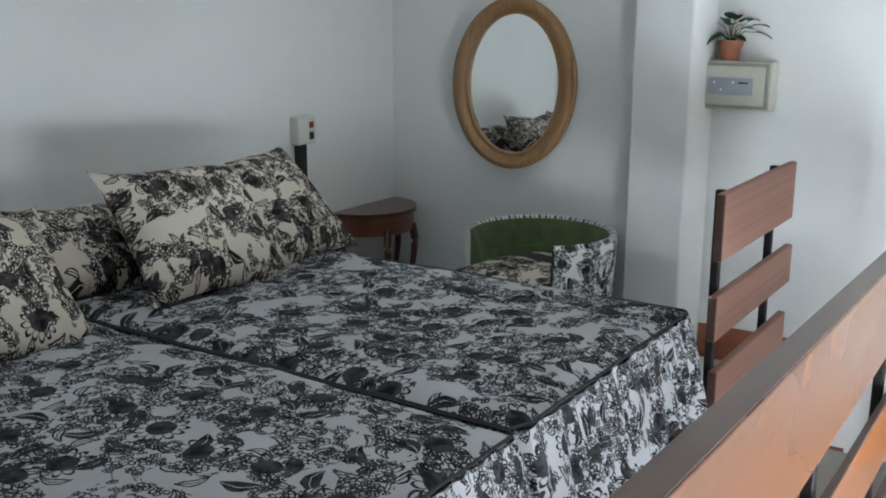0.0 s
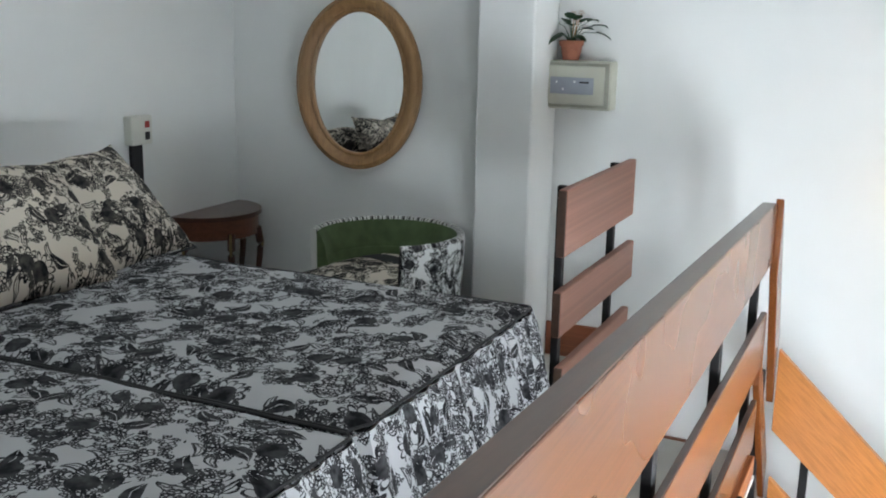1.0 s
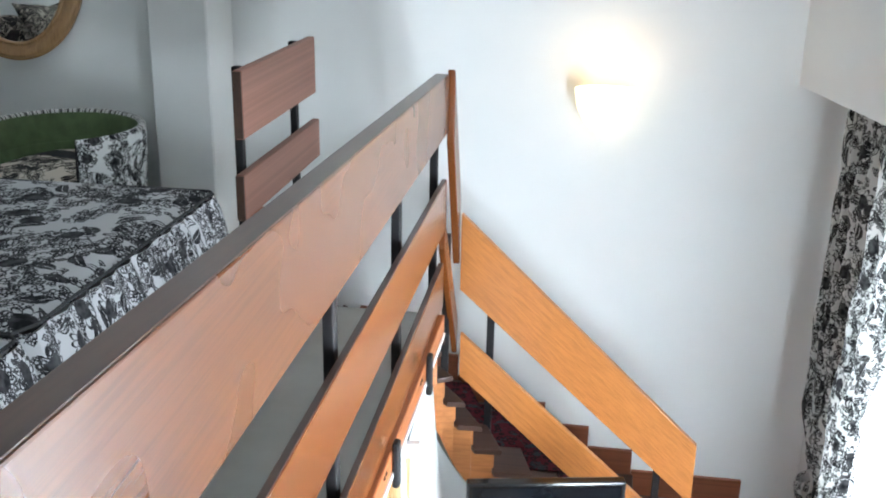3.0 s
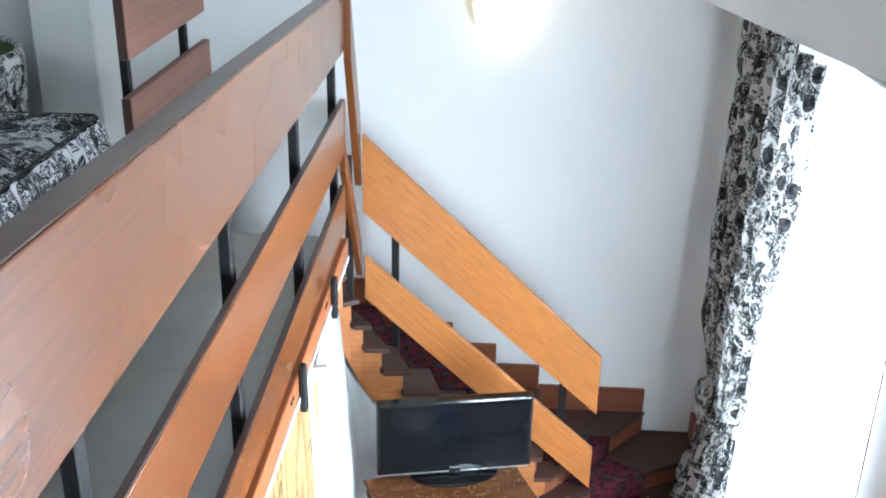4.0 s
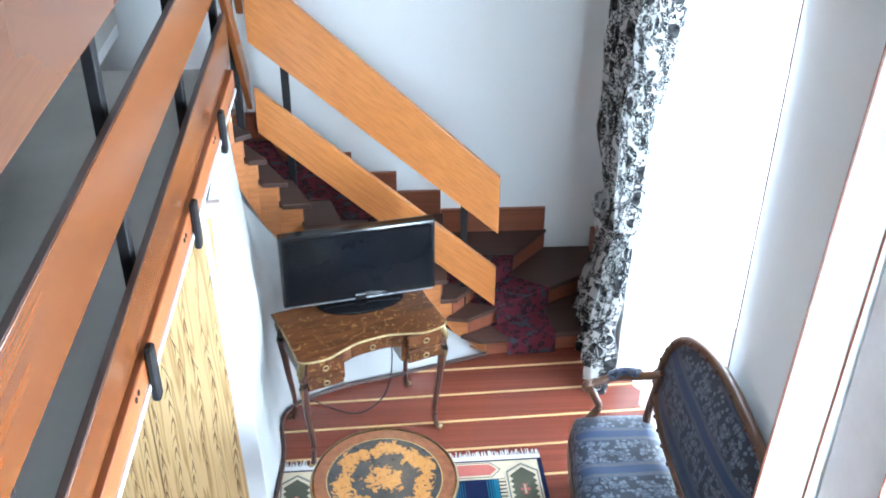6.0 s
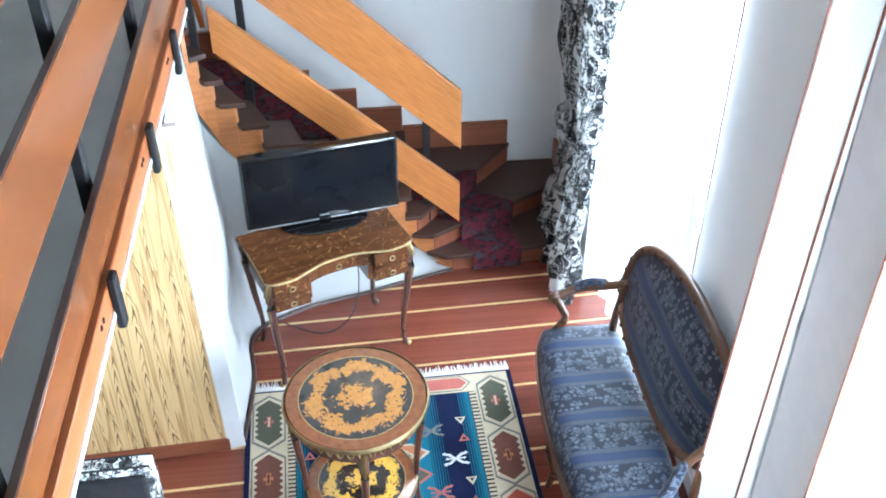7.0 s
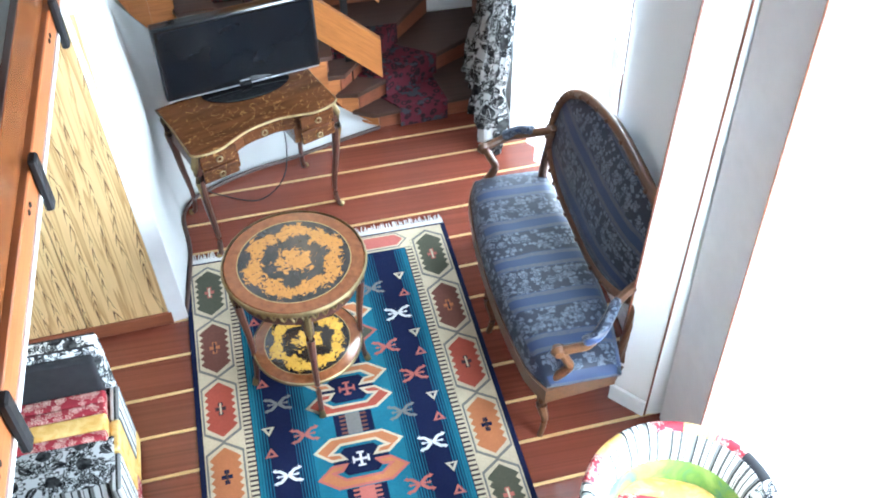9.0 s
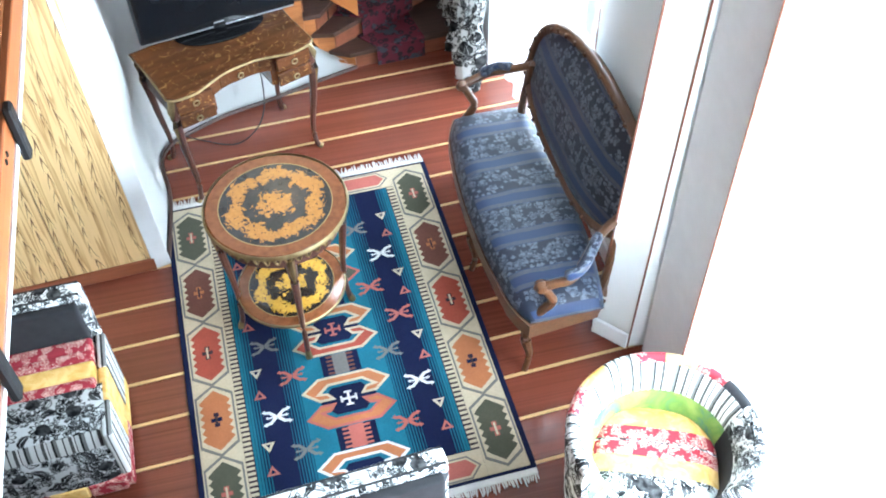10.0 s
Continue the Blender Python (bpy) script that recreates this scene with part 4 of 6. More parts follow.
def floral_curtain():
    c = thing("flower_curtain", "black and white flowered curtain tied back by the window", "curtain")
    bm = bmesh.new()
    # height, near edge, far edge, depth of the folds
    keys = [(2.73, 3.62, 4.88, 0.035, 1.20), (2.2, 3.66, 4.86, 0.045, 1.20), (1.5, 3.86, 4.82, 0.055, 1.19), (1.25, 3.84, 4.70, 0.06, 1.18), (1.08, 3.93, 4.62, 0.055, 1.18), (0.9, 4.02, 4.56, 0.035, 1.20), (0.62, 3.99, 4.58, 0.05, 1.18), (0.3, 3.99, 4.64, 0.075, 1.15), (0.02, 3.96, 4.66, 0.09, 1.12)]
    cols, rows = 110, 60
    g = []
    for j in range(rows + 1):
        z = 2.73 - (2.73 - 0.02) * j / rows
        for a, b in zip(keys, keys[1:]):
            if a[0] >= z >= b[0]:
                t = (a[0] - z) / (a[0] - b[0])
                t = t * t * (3 - 2 * t)
                y0, y1, dep, x = [a[k] + (b[k] - a[k]) * t for k in range(1, 5)]
        row = []
        for i in range(cols + 1):
            u = i / cols
            w = math.sin(u * 44 + 1.2 * math.sin(u * 9) + 0.4 * noise.noise(Vector((u * 6, z * 1.5, 0))))
            w2 = noise.noise(Vector((u * 16, z * 4.5, 4))) * 0.9
            row.append(bm.verts.new((min(x + dep * (0.55 * w + 0.5 * w2), 1.255), y0 + (y1 - y0) * u + 0.01 * math.cos(u * 44), z)))
        g.append(row)
    layer = bm.loops.layers.uv.verify()
    for j in range(rows):
        for i in range(cols):
            f = bm.faces.new((g[j][i], g[j][i + 1], g[j + 1][i + 1], g[j + 1][i]))
            for loop, (a, b) in zip(f.loops, ((i, j), (i + 1, j), (i + 1, j + 1), (i, j + 1))):
                loop[layer].uv = (a / cols * 1.7, b / rows * 2.7)
    part("cloth", bm, curtain_floral, c, smooth=True)
    part("tieback", tube(smooth_line([(1.22, 4.50, 0.93), (1.13, 4.47, 0.91), (1.11, 4.30, 0.89), (1.13, 4.09, 0.91), (1.22, 4.06, 0.93)], 6), 0.018, 6, flat=1.6), curtain_floral, c, "flowered tieback", smooth=True, uv=True)


floral_curtain()


def sheer_material():
    k = Nodes("white_sheer_voile", 0.9, 0, 0.1)
    k.base((0.88, 0.90, 0.92))
    tr, tl, mx, mx2 = k.n("BsdfTransparent"), k.n("BsdfTranslucent"), k.n("MixShader"), k.n("MixShader")
    tl.inputs[0].default_value = (0.9, 0.93, 0.95, 1)
    out = k.t.nodes["Material Output"]
    mx.inputs[0].default_value, mx2.inputs[0].default_value = 0.5, 0.5
    k.t.links.new(k.b.outputs[0], mx.inputs[1])
    k.t.links.new(tl.outputs[0], mx.inputs[2])
    k.t.links.new(mx.outputs[0], mx2.inputs[1])
    k.t.links.new(tr.outputs[0], mx2.inputs[2])
    k.t.links.new(mx2.outputs[0], out.inputs[0])
    return k.m


sheer = sheer_material()


def sheer_curtain(x, y0, y1, top, label, seed):
    c = thing("sheer_curtain", label, "curtain", group="white sheer curtains")
    bm = bmesh.new()
    cols, rows = int((y1 - y0) * 90), 14
    g = [[bm.verts.new((x + 0.022 * math.sin(i * 0.52 + 0.8 * math.sin(i * 0.11 + seed)) * (0.6 + 0.5 * j / rows) + 0.01 * noise.noise(Vector((i * 0.1, j * 0.3, seed))), y0 + (y1 - y0) * i / cols, top - (top - 0.015) * j / rows)) for i in range(cols + 1)] for j in range(rows + 1)]
    for j in range(rows):
        for i in range(cols):
            bm.faces.new((g[j][i], g[j][i + 1], g[j + 1][i + 1], g[j + 1][i]))
    part("voile", bm, sheer, c, smooth=True)
    part("header", box((x - 0.03, y0, top), (x + 0.03, y1, top + 0.012), 0.003), trim_white, c)


sheer_curtain(1.345, 3.13, 4.19, 2.725, "white sheer curtain over the far window", 1)
sheer_curtain(1.45, 0.22, 1.92, 2.67, "white sheer curtain over the near window", 4)


# ---- sitting room ----
navy, teal, cream_wool = (0.008, 0.012, 0.042), (0.015, 0.105, 0.165), (0.53, 0.44, 0.31)


def wool(name, colour):
    k = Nodes(name, 0.95, 0, 0.1)
    p = k.coord()
    n = k.noise(p, 4, 3)
    weft = k.math("SINE", k.math("MULTIPLY", k.noise(k.coord("Object", (1, 40, 1)), 14, 2), 20.0))
    c = k.mix(k.ramp(n, (0.3, 0.0), (0.7, 1.0)), tuple(v * 0.8 for v in colour), tuple(min(1, v * 1.12) for v in colour))
    k.base(k.mix(k.math("MULTIPLY", k.ramp(k.noise(p, 140, 2), (0.4, 0.0), (0.6, 1.0)), 0.25), c, tuple(v * 0.6 for v in colour)))
    return k.bump(k.math("ADD", k.noise(p, 260, 2), k.math("MULTIPLY", weft, 0.3)), 0.5, 0.002).m


WOOL = {n: wool(n + "_wool", c) for n, c in dict(navy=navy, teal=teal, sky=(0.020, 0.135, 0.195), cream=cream_wool, red=(0.34, 0.07, 0.045), salmon=(0.40, 0.12, 0.095), orange=(0.42, 0.155, 0.065), dark=(0.045, 0.03, 0.035), green=(0.085, 0.085, 0.06), white=(0.66, 0.64, 0.62), brown=(0.15, 0.06, 0.045), grey=(0.17, 0.16, 0.15)).items()}


def inset(pts, d):
    """A polygon drawn in by d on every side."""
    n = len(pts)
    turn = sum(pts[i][0] * pts[(i + 1) % n][1] - pts[(i + 1) % n][0] * pts[i][1] for i in range(n))
    d = d if turn > 0 else -d
    out = []
    for i in range(n):
        p, q, r = (Vector(pts[(i + j) % n]) for j in (-1, 0, 1))
        e, f = (q - p).normalized(), (r - q).normalized()
        m = Vector((-e.y - f.y, e.x + f.x))
        m = m / max(0.3, m.length_squared) * 2
        out.append((q.x + m.x * d, q.y + m.y * d))
    return out


def kilim():
    W, H = 0.635, 0.875
    r = thing("kilim_rug", "navy and teal kilim rug with cream medallion border", "rug", pose(0.153, 2.655, 0, 0, 0, 1.5))
    part("ground", box((-W, -H, 0.001), (W, H, 0.009), 0.002), WOOL["navy"], r)
    layers = {}

    def poly(colour, pts, level):
        bm = layers.setdefault((colour, level), bmesh.new())
        prism(pts, 0.0085 + 0.0007 * (level - 1), 0.0092 + 0.0007 * level, bm)

    def rect(colour, x0, y0, x1, y1, level):
        poly(colour, [(min(x0, x1), y0), (max(x0, x1), y0), (max(x0, x1), y1), (min(x0, x1), y1)], level)

    def serrated(colour, cx, cy, w, h, level, teeth=6):
        """Upright hexagon with sawtooth sides."""
        c = h * 0.27
        pts = [(cx, cy - h)]
        for side in (1, -1):
            run = [(-h + c) + (2 * h - 2 * c) * i / (2 * teeth) for i in range(2 * teeth + 1)]
            for i, y in enumerate(run if side > 0 else run[::-1]):
                pts.append((cx + side * (w if i % 2 else w * 0.74), cy + y))
            pts.append((cx, cy + h * side)) if side > 0 else None
        poly(colour, pts, level)

    def hexagon(colour, cx, cy, w, h, level):
        c = h * 0.30
        poly(colour, [(cx, cy - h), (cx + w, cy - h + c), (cx + w, cy + h - c), (cx, cy + h), (cx - w, cy + h - c), (cx - w, cy - h + c)], level)

    f0, f1 = -0.735, 0.745
    for s in (-1, 1):
        rect("cream", s * 0.445, -H + 0.015, s * 0.612, H - 0.012, 1)
        # five long hexagons up each side
        for i, col in enumerate(("green", "brown", "red", "orange", "green")):
            cx, cy = s * 0.530, 0.672 - 0.336 * i
            hexagon("grey", cx, cy, 0.077, 0.172, 2)
            hexagon("cream", cx, cy, 0.069, 0.158, 3)
            serrated(col, cx, cy, 0.064, 0.142, 4)
            tone = ("salmon", "orange", "dark", "navy", "salmon")[i]
            for k in (-1, 0, 1):
                rect(tone, cx - 0.010 - 0.012 * (k == 0), cy + k * 0.024 - 0.009, cx + 0.010 + 0.012 * (k == 0), cy + k * 0.024 + 0.009, 5)
            rect("cream" if i % 2 == 0 else "dark", cx - 0.004, cy - 0.028, cx + 0.004, cy + 0.028, 6)
        # comb of pale teeth, then narrowing teal lines
        rect("dark", s * 0.412, f0, s * 0.4445, f1, 1)
        y = f0 + 0.004
        while y < f1 - 0.012:
            rect("cream", s * 0.4125, y, s * 0.444, y + 0.0125, 2)
            y += 0.0225
        for k in range(5):
            x = 0.409 - 0.0125 * k
            rect("sky" if k < 2 else "teal", s * x, f0, s * (x - 0.0112 + 0.0017 * k), f1, 1)
        for k in range(6):
            x = 0.187 + 0.012 * k
            rect("teal", s * x, f0, s * (x + 0.0085 - 0.0012 * k), f1, 1)
    rect("sky", -0.185, f0, 0.185, f1, 1)
    # end borders
    for s in (-1, 1):
        rect("cream", -0.4445, s * H * 0.983 if s < 0 else f1 + 0.004, 0.4445, f0 - 0.004 if s < 0 else H - 0.012, 1)
        yy = s * 0.808
        for i, col in enumerate(("salmon", "orange", "salmon")):
            cx = (i - 1) * 0.29
            pts = [(cx - 0.142, yy), (cx - 0.095, yy - 0.050), (cx + 0.095, yy - 0.050), (cx + 0.142, yy), (cx + 0.095, yy + 0.050), (cx - 0.095, yy + 0.050)]
            poly("grey", pts, 2)
            poly("cream", inset(pts, 0.007), 3)
            poly(col, inset(pts, 0.015), 4)
    # pairs of hooked medallions up the middle, a dark heart with a pale cross between them
    hook = [(-0.185, 0.0), (-0.108, 0.058), (0.108, 0.058), (0.185, 0.0), (0.118, -0.056), (0.050, -0.056), (0.078, -0.020), (0.106, -0.016), (0.070, 0.014), (-0.070, 0.014), (-0.106, -0.016), (-0.078, -0.020), (-0.050, -0.056), (-0.118, -0.056)]
    tones = (("white", "orange", "white", "salmon"), ("cream", "dark", "sky", "red"), ("cream", "orange", "salmon", "green"), ("cream", "orange", "cream", "red"), ("cream", "orange", "salmon", "orange"))
    for i in range(5):
        cy = 0.690 - 0.3555 * i
        o1, c1, o2, c2 = tones[(i + 1) % 5] if i else tones[0]
        poly("navy", [(-0.115, cy), (-0.06, cy + 0.065), (0.06, cy + 0.065), (0.115, cy), (0.06, cy - 0.065), (-0.06, cy - 0.065)], 2)
        for up, line, fill in ((1, o1, c1), (-1, o2, c2)):
            pts = [(x, cy + up * (0.064 + y)) for x, y in hook]
            if min(p[1] for p in pts) < f0 + 0.004 or max(p[1] for p in pts) > f1:
                continue
            poly(line, pts, 3)
            poly(fill, inset(pts, 0.011), 4)
        cross = "white" if i % 2 else "salmon"
        if cy - 0.04 > f0:
            rect(cross, -0.030, cy - 0.005, 0.030, cy + 0.005, 5)
            rect(cross, -0.005, cy - 0.030, 0.005, cy + 0.030, 6)
            for a in (-1, 1):
                rect(cross, a * 0.026, cy - 0.015, a * 0.034, cy + 0.015, 7)
                rect(cross, -0.015, cy + a * 0.030 - 0.004, 0.015, cy + a * 0.030 + 0.004, 8)
        ny = cy - 0.178
        if ny - 0.06 > f0:
            rect("navy", -0.080, ny - 0.052, 0.080, ny + 0.052, 2)
            rect("grey" if i % 2 == 0 else "salmon", -0.030, ny - 0.052, 0.030, ny + 0.052, 3)
            for k in range(5):
                y = ny - 0.046 + 0.0205 * k
                for a in (-1, 1):
                    rect("salmon" if i % 2 else "brown", a * 0.030, y, a * 0.056, y + 0.0095, 4)

    def crab(colour, cx, cy, z):
        """Two curved bars back to back, with barbed tips."""
        for a in (-1, 1):
            for b in (-1, 1):
                poly(colour, [(cx, cy), (cx + a * 0.012, cy), (cx + a * 0.032, cy + b * 0.020), (cx + a * 0.050, cy + b * 0.023), (cx + a * 0.049, cy + b * 0.033), (cx + a * 0.026, cy + b * 0.031), (cx + a * 0.002, cy + b * 0.009)], z)
                poly(colour, [(cx + a * 0.044, cy + b * 0.020), (cx + a * 0.059, cy + b * 0.030), (cx + a * 0.044, cy + b * 0.040)], z + 1)
            rect(colour, cx + a * 0.010, cy - 0.003, cx + a * 0.038, cy + 0.003, z + 2)
            poly(colour, [(cx + a * 0.036, cy - 0.008), (cx + a * 0.046, cy), (cx + a * 0.036, cy + 0.008)], z + 3)

    def triangle(colour, cx, cy, up, z):
        poly(colour, [(cx - 0.026, cy - up * 0.018), (cx + 0.026, cy - up * 0.018), (cx, cy + up * 0.026)], z)
        poly("navy", [(cx - 0.010, cy - up * 0.010), (cx + 0.010, cy - up * 0.010), (cx, cy + up * 0.008)], z + 1)

    for s in (-1, 1):
        for i in range(5):
            y = (0.345 if s > 0 else 0.325) + 0.355 * (1 - i)
            if f0 + 0.06 < y < f1 - 0.05:
                crab((("salmon", "white"), ("grey", "white"))[s < 0][i % 2], s * 0.295, y, 2)
            for dy, up in ((0.128, -1), (0.238, 1)):
                if f0 + 0.04 < y - dy < f1 - 0.03:
                    triangle("cream" if up < 0 else "salmon", s * 0.348, y - dy, up, 2)
            if f0 + 0.06 < y - 0.18 < f1 - 0.05:
                crab(("salmon", "grey")[(i + (s > 0)) % 2], s * 0.205, y - 0.18, 4)
    for (c, level), bm in layers.items():
        tagged(part("pattern", bm, WOOL[c], r), kind="stuff")
    bm = bmesh.new()
    rnd = random.Random(3)
    for y, d in ((H, 1), (-H, -1)):
        x = -W + 0.006
        box((-W + 0.004, min(y, y + d * 0.025), 0.002), (W - 0.004, max(y, y + d * 0.025), 0.009), 0, bm)
        while x < W - 0.005:
            lift = rnd.uniform(0.003, 0.008)
            tube([(x, y + d * 0.022, 0.007), (x + rnd.uniform(-0.008, 0.008), y + d * rnd.uniform(0.045, 0.068), lift)], [0.0036, 0.0024], 5, bm)
            x += rnd.uniform(0.006, 0.011)
    tagged(part("fringe", bm, WOOL["white"], r, "white knotted fringe"), kind="stuff")


kilim()


def marquetry(name, radius, ground, gold, border):
    """Round inlaid top: wooden rim, dark ground, a wreath and a spray of pale leaves."""
    k = Nodes(name, 0.22, 0, 0.5)
    p = k.coord()
    s = k.n("SeparateXYZ")
    k.put(p, s, 0)
    r = k.math("DIVIDE", k.math("SQRT", k.math("ADD", k.math("POWER", s.outputs[0], 2.0), k.math("POWER", s.outputs[1], 2.0))), radius)
    ang = k.math("ARCTAN2", s.outputs[1], s.outputs[0])
    wob = k.noise(p, 26, 2)
    leafy = k.noise(p, 32, 3, 0.6, 1.2)
    ring = k.math("ABSOLUTE", k.math("SUBTRACT", r, k.math("MULTIPLY_ADD", k.math("COSINE", k.math("MULTIPLY", ang, 6.0)), 0.035, 0.58)))
    gaps = k.math("MULTIPLY", k.math("POWER", k.math("ABSOLUTE", k.math("COSINE", k.math("MULTIPLY_ADD", ang, 3.5, 0.6))), 8.0), 0.055)
    wreath = k.math("LESS_THAN", k.math("ADD", k.math("ADD", ring, gaps), k.math("MULTIPLY", k.math("SUBTRACT", leafy, 0.5), 0.46)), 0.125)
    star = k.math("LESS_THAN", r, k.math("MULTIPLY_ADD", k.math("ABSOLUTE", k.math("COSINE", k.math("MULTIPLY", ang, 3.5))), 0.08, k.math("MULTIPLY_ADD", leafy, 0.72, -0.20)))
    veins = k.math("GREATER_THAN", k.noise(p, 95, 2), 0.36)
    ink = k.math("MULTIPLY", k.math("MAXIMUM", wreath, star), veins)
    gcol = k.mix(k.noise(p, 60, 3), tuple(v * 0.55 for v in gold), gold)
    c = k.mix(ink, k.mix(k.ramp(wob, (0.3, 0.0), (0.7, 1.0)), tuple(v * 0.6 for v in ground), ground), gcol)
    line = k.math("LESS_THAN", k.math("ABSOLUTE", k.math("SUBTRACT", r, 0.80)), 0.006)
    grain = k.noise(k.coord("Object", (12, 12, 1)), 3.0, 4, 0.6, 0.3)
    rim = k.mix(k.ramp(grain, (0.3, 0.0), (0.7, 1.0)), tuple(v * 0.62 for v in border), border)
    c = k.mix(k.math("GREATER_THAN", r, 0.80), c, rim)
    c = k.mix(line, c, (0.36, 0.24, 0.09))
    k.base(c)
    k.b.inputs["Coat Weight"].default_value, k.b.inputs["Coat Roughness"].default_value = 0.5, 0.1
    return k.m


def side_table():
    t = thing("side_table", "round two-tier marquetry table with brass gallery on the rug", "table", pose(0.022, 2.76, 0.012, 0, 0, 20))
    warm = (0.23, 0.078, 0.028)
    tm = marquetry("marquetry_top", 0.272, (0.045, 0.04, 0.037), (0.50, 0.22, 0.05), warm)
    sm = marquetry("marquetry_shelf", 0.222, (0.03, 0.022, 0.018), (0.60, 0.34, 0.05), warm)
    bm = lathe([(0, 0), (0.262, 0), (0.272, 0.006), (0.272, 0.014), (0.266, 0.02), (0, 0.02)], 64)
    part("tabletop", bm, tm, t, "inlaid flower top with orange rim", smooth=True, at=Matrix.Translation((0, 0, 0.668)))
    part("top_band", lathe([(0.268, 0.0), (0.279, 0.003), (0.281, 0.012), (0.276, 0.022), (0.2735, 0.023), (0.2735, 0.0)], 64), brass, t, "brass edge band", smooth=True, at=Matrix.Translation((0, 0, 0.668)))
    part("apron", lathe([(0.225, -0.075), (0.245, -0.075), (0.245, -0.001), (0.225, -0.001)], 48), dark_wood, t, at=Matrix.Translation((0, 0, 0.668)))
    bm = bmesh.new()
    for i in range(40):
        a = 2 * math.pi * i / 40
        line = [Vector(((0.252) * math.cos(a + q * 0.05), 0.252 * math.sin(a + q * 0.05), -0.02 - 0.028 * math.cos(q * 1.57))) for q in (-1.5, -1, -0.5, 0, 0.5, 1, 1.5)]
        tube(line, 0.005, 5, bm)
    part("gallery", bm, brass, t, "pierced brass gallery under the top", at=Matrix.Translation((0, 0, 0.668)))
    bm = lathe([(0, 0), (0.214, 0), (0.222, 0.005), (0.222, 0.012), (0.217, 0.016), (0, 0.016)], 56)
    part("shelf", bm, sm, t, "lower shelf inlaid with golden flowers", smooth=True, at=Matrix.Translation((0, 0, 0.19)))
    part("shelf_band", lathe([(0.219, 0.0), (0.228, 0.003), (0.228, 0.013), (0.2235, 0.017), (0.2235, 0.0)], 56), brass, t, smooth=True, at=Matrix.Translation((0, 0, 0.19)))
    for i in range(4):
        a = math.pi / 4 + i * math.pi / 2 + 0.5
        o = Vector((math.cos(a), math.sin(a), 0))
        line = smooth_line([o * 0.232 + Vector((0, 0, 0.60)), o * 0.245 + Vector((0, 0, 0.5)), o * 0.228 + Vector((0, 0, 0.3)), o * 0.226 + Vector((0, 0, 0.12)), o * 0.24 + Vector((0, 0, 0.0))], 5)
        rad = [0.022 - 0.011 * min(1.0, k / 12) for k in range(len(line))]
        leg = part("leg", tube(line, rad, 8), dark_wood, t, smooth=True)
        part("mount", tube([line[0] + o * 0.014 + Vector((0, 0, 0.03)), line[3] + o * 0.016, line[6] + o * 0.012], [0.016, 0.013, 0.004], 7), brass, leg, "gilt leg mount", smooth=True)
        part("foot_mount", tube([line[-3] + o * 0.002, line[-1] + o * 0.006], [0.012, 0.015], 7), brass, leg, "brass shoe")


side_table()


def inlay_wood():
    k = Nodes("inlaid_rosewood", 0.25, 0, 0.5)
    p = k.coord()
    g = k.noise(k.coord("Object", (0.15, 1, 1)), 30, 4, 0.6, 0.5)
    c = k.mix(k.ramp(g, (0.35, 0.0), (0.65, 1.0)), (0.075, 0.027, 0.011), (0.125, 0.044, 0.016))
    f = k.noise(p, 22, 3, 0.55, 1.8)
    ink = k.math("LESS_THAN", k.math("ABSOLUTE", k.math("SUBTRACT", f, 0.62)), 0.012)
    k.base(k.mix(k.math("MULTIPLY", ink, 0.7), c, (0.45, 0.24, 0.07)))
    k.b.inputs["Coat Weight"].default_value = 0.4
    k.b.inputs["Coat Roughness"].default_value = 0.12
    return k.m


rosewood = inlay_wood()


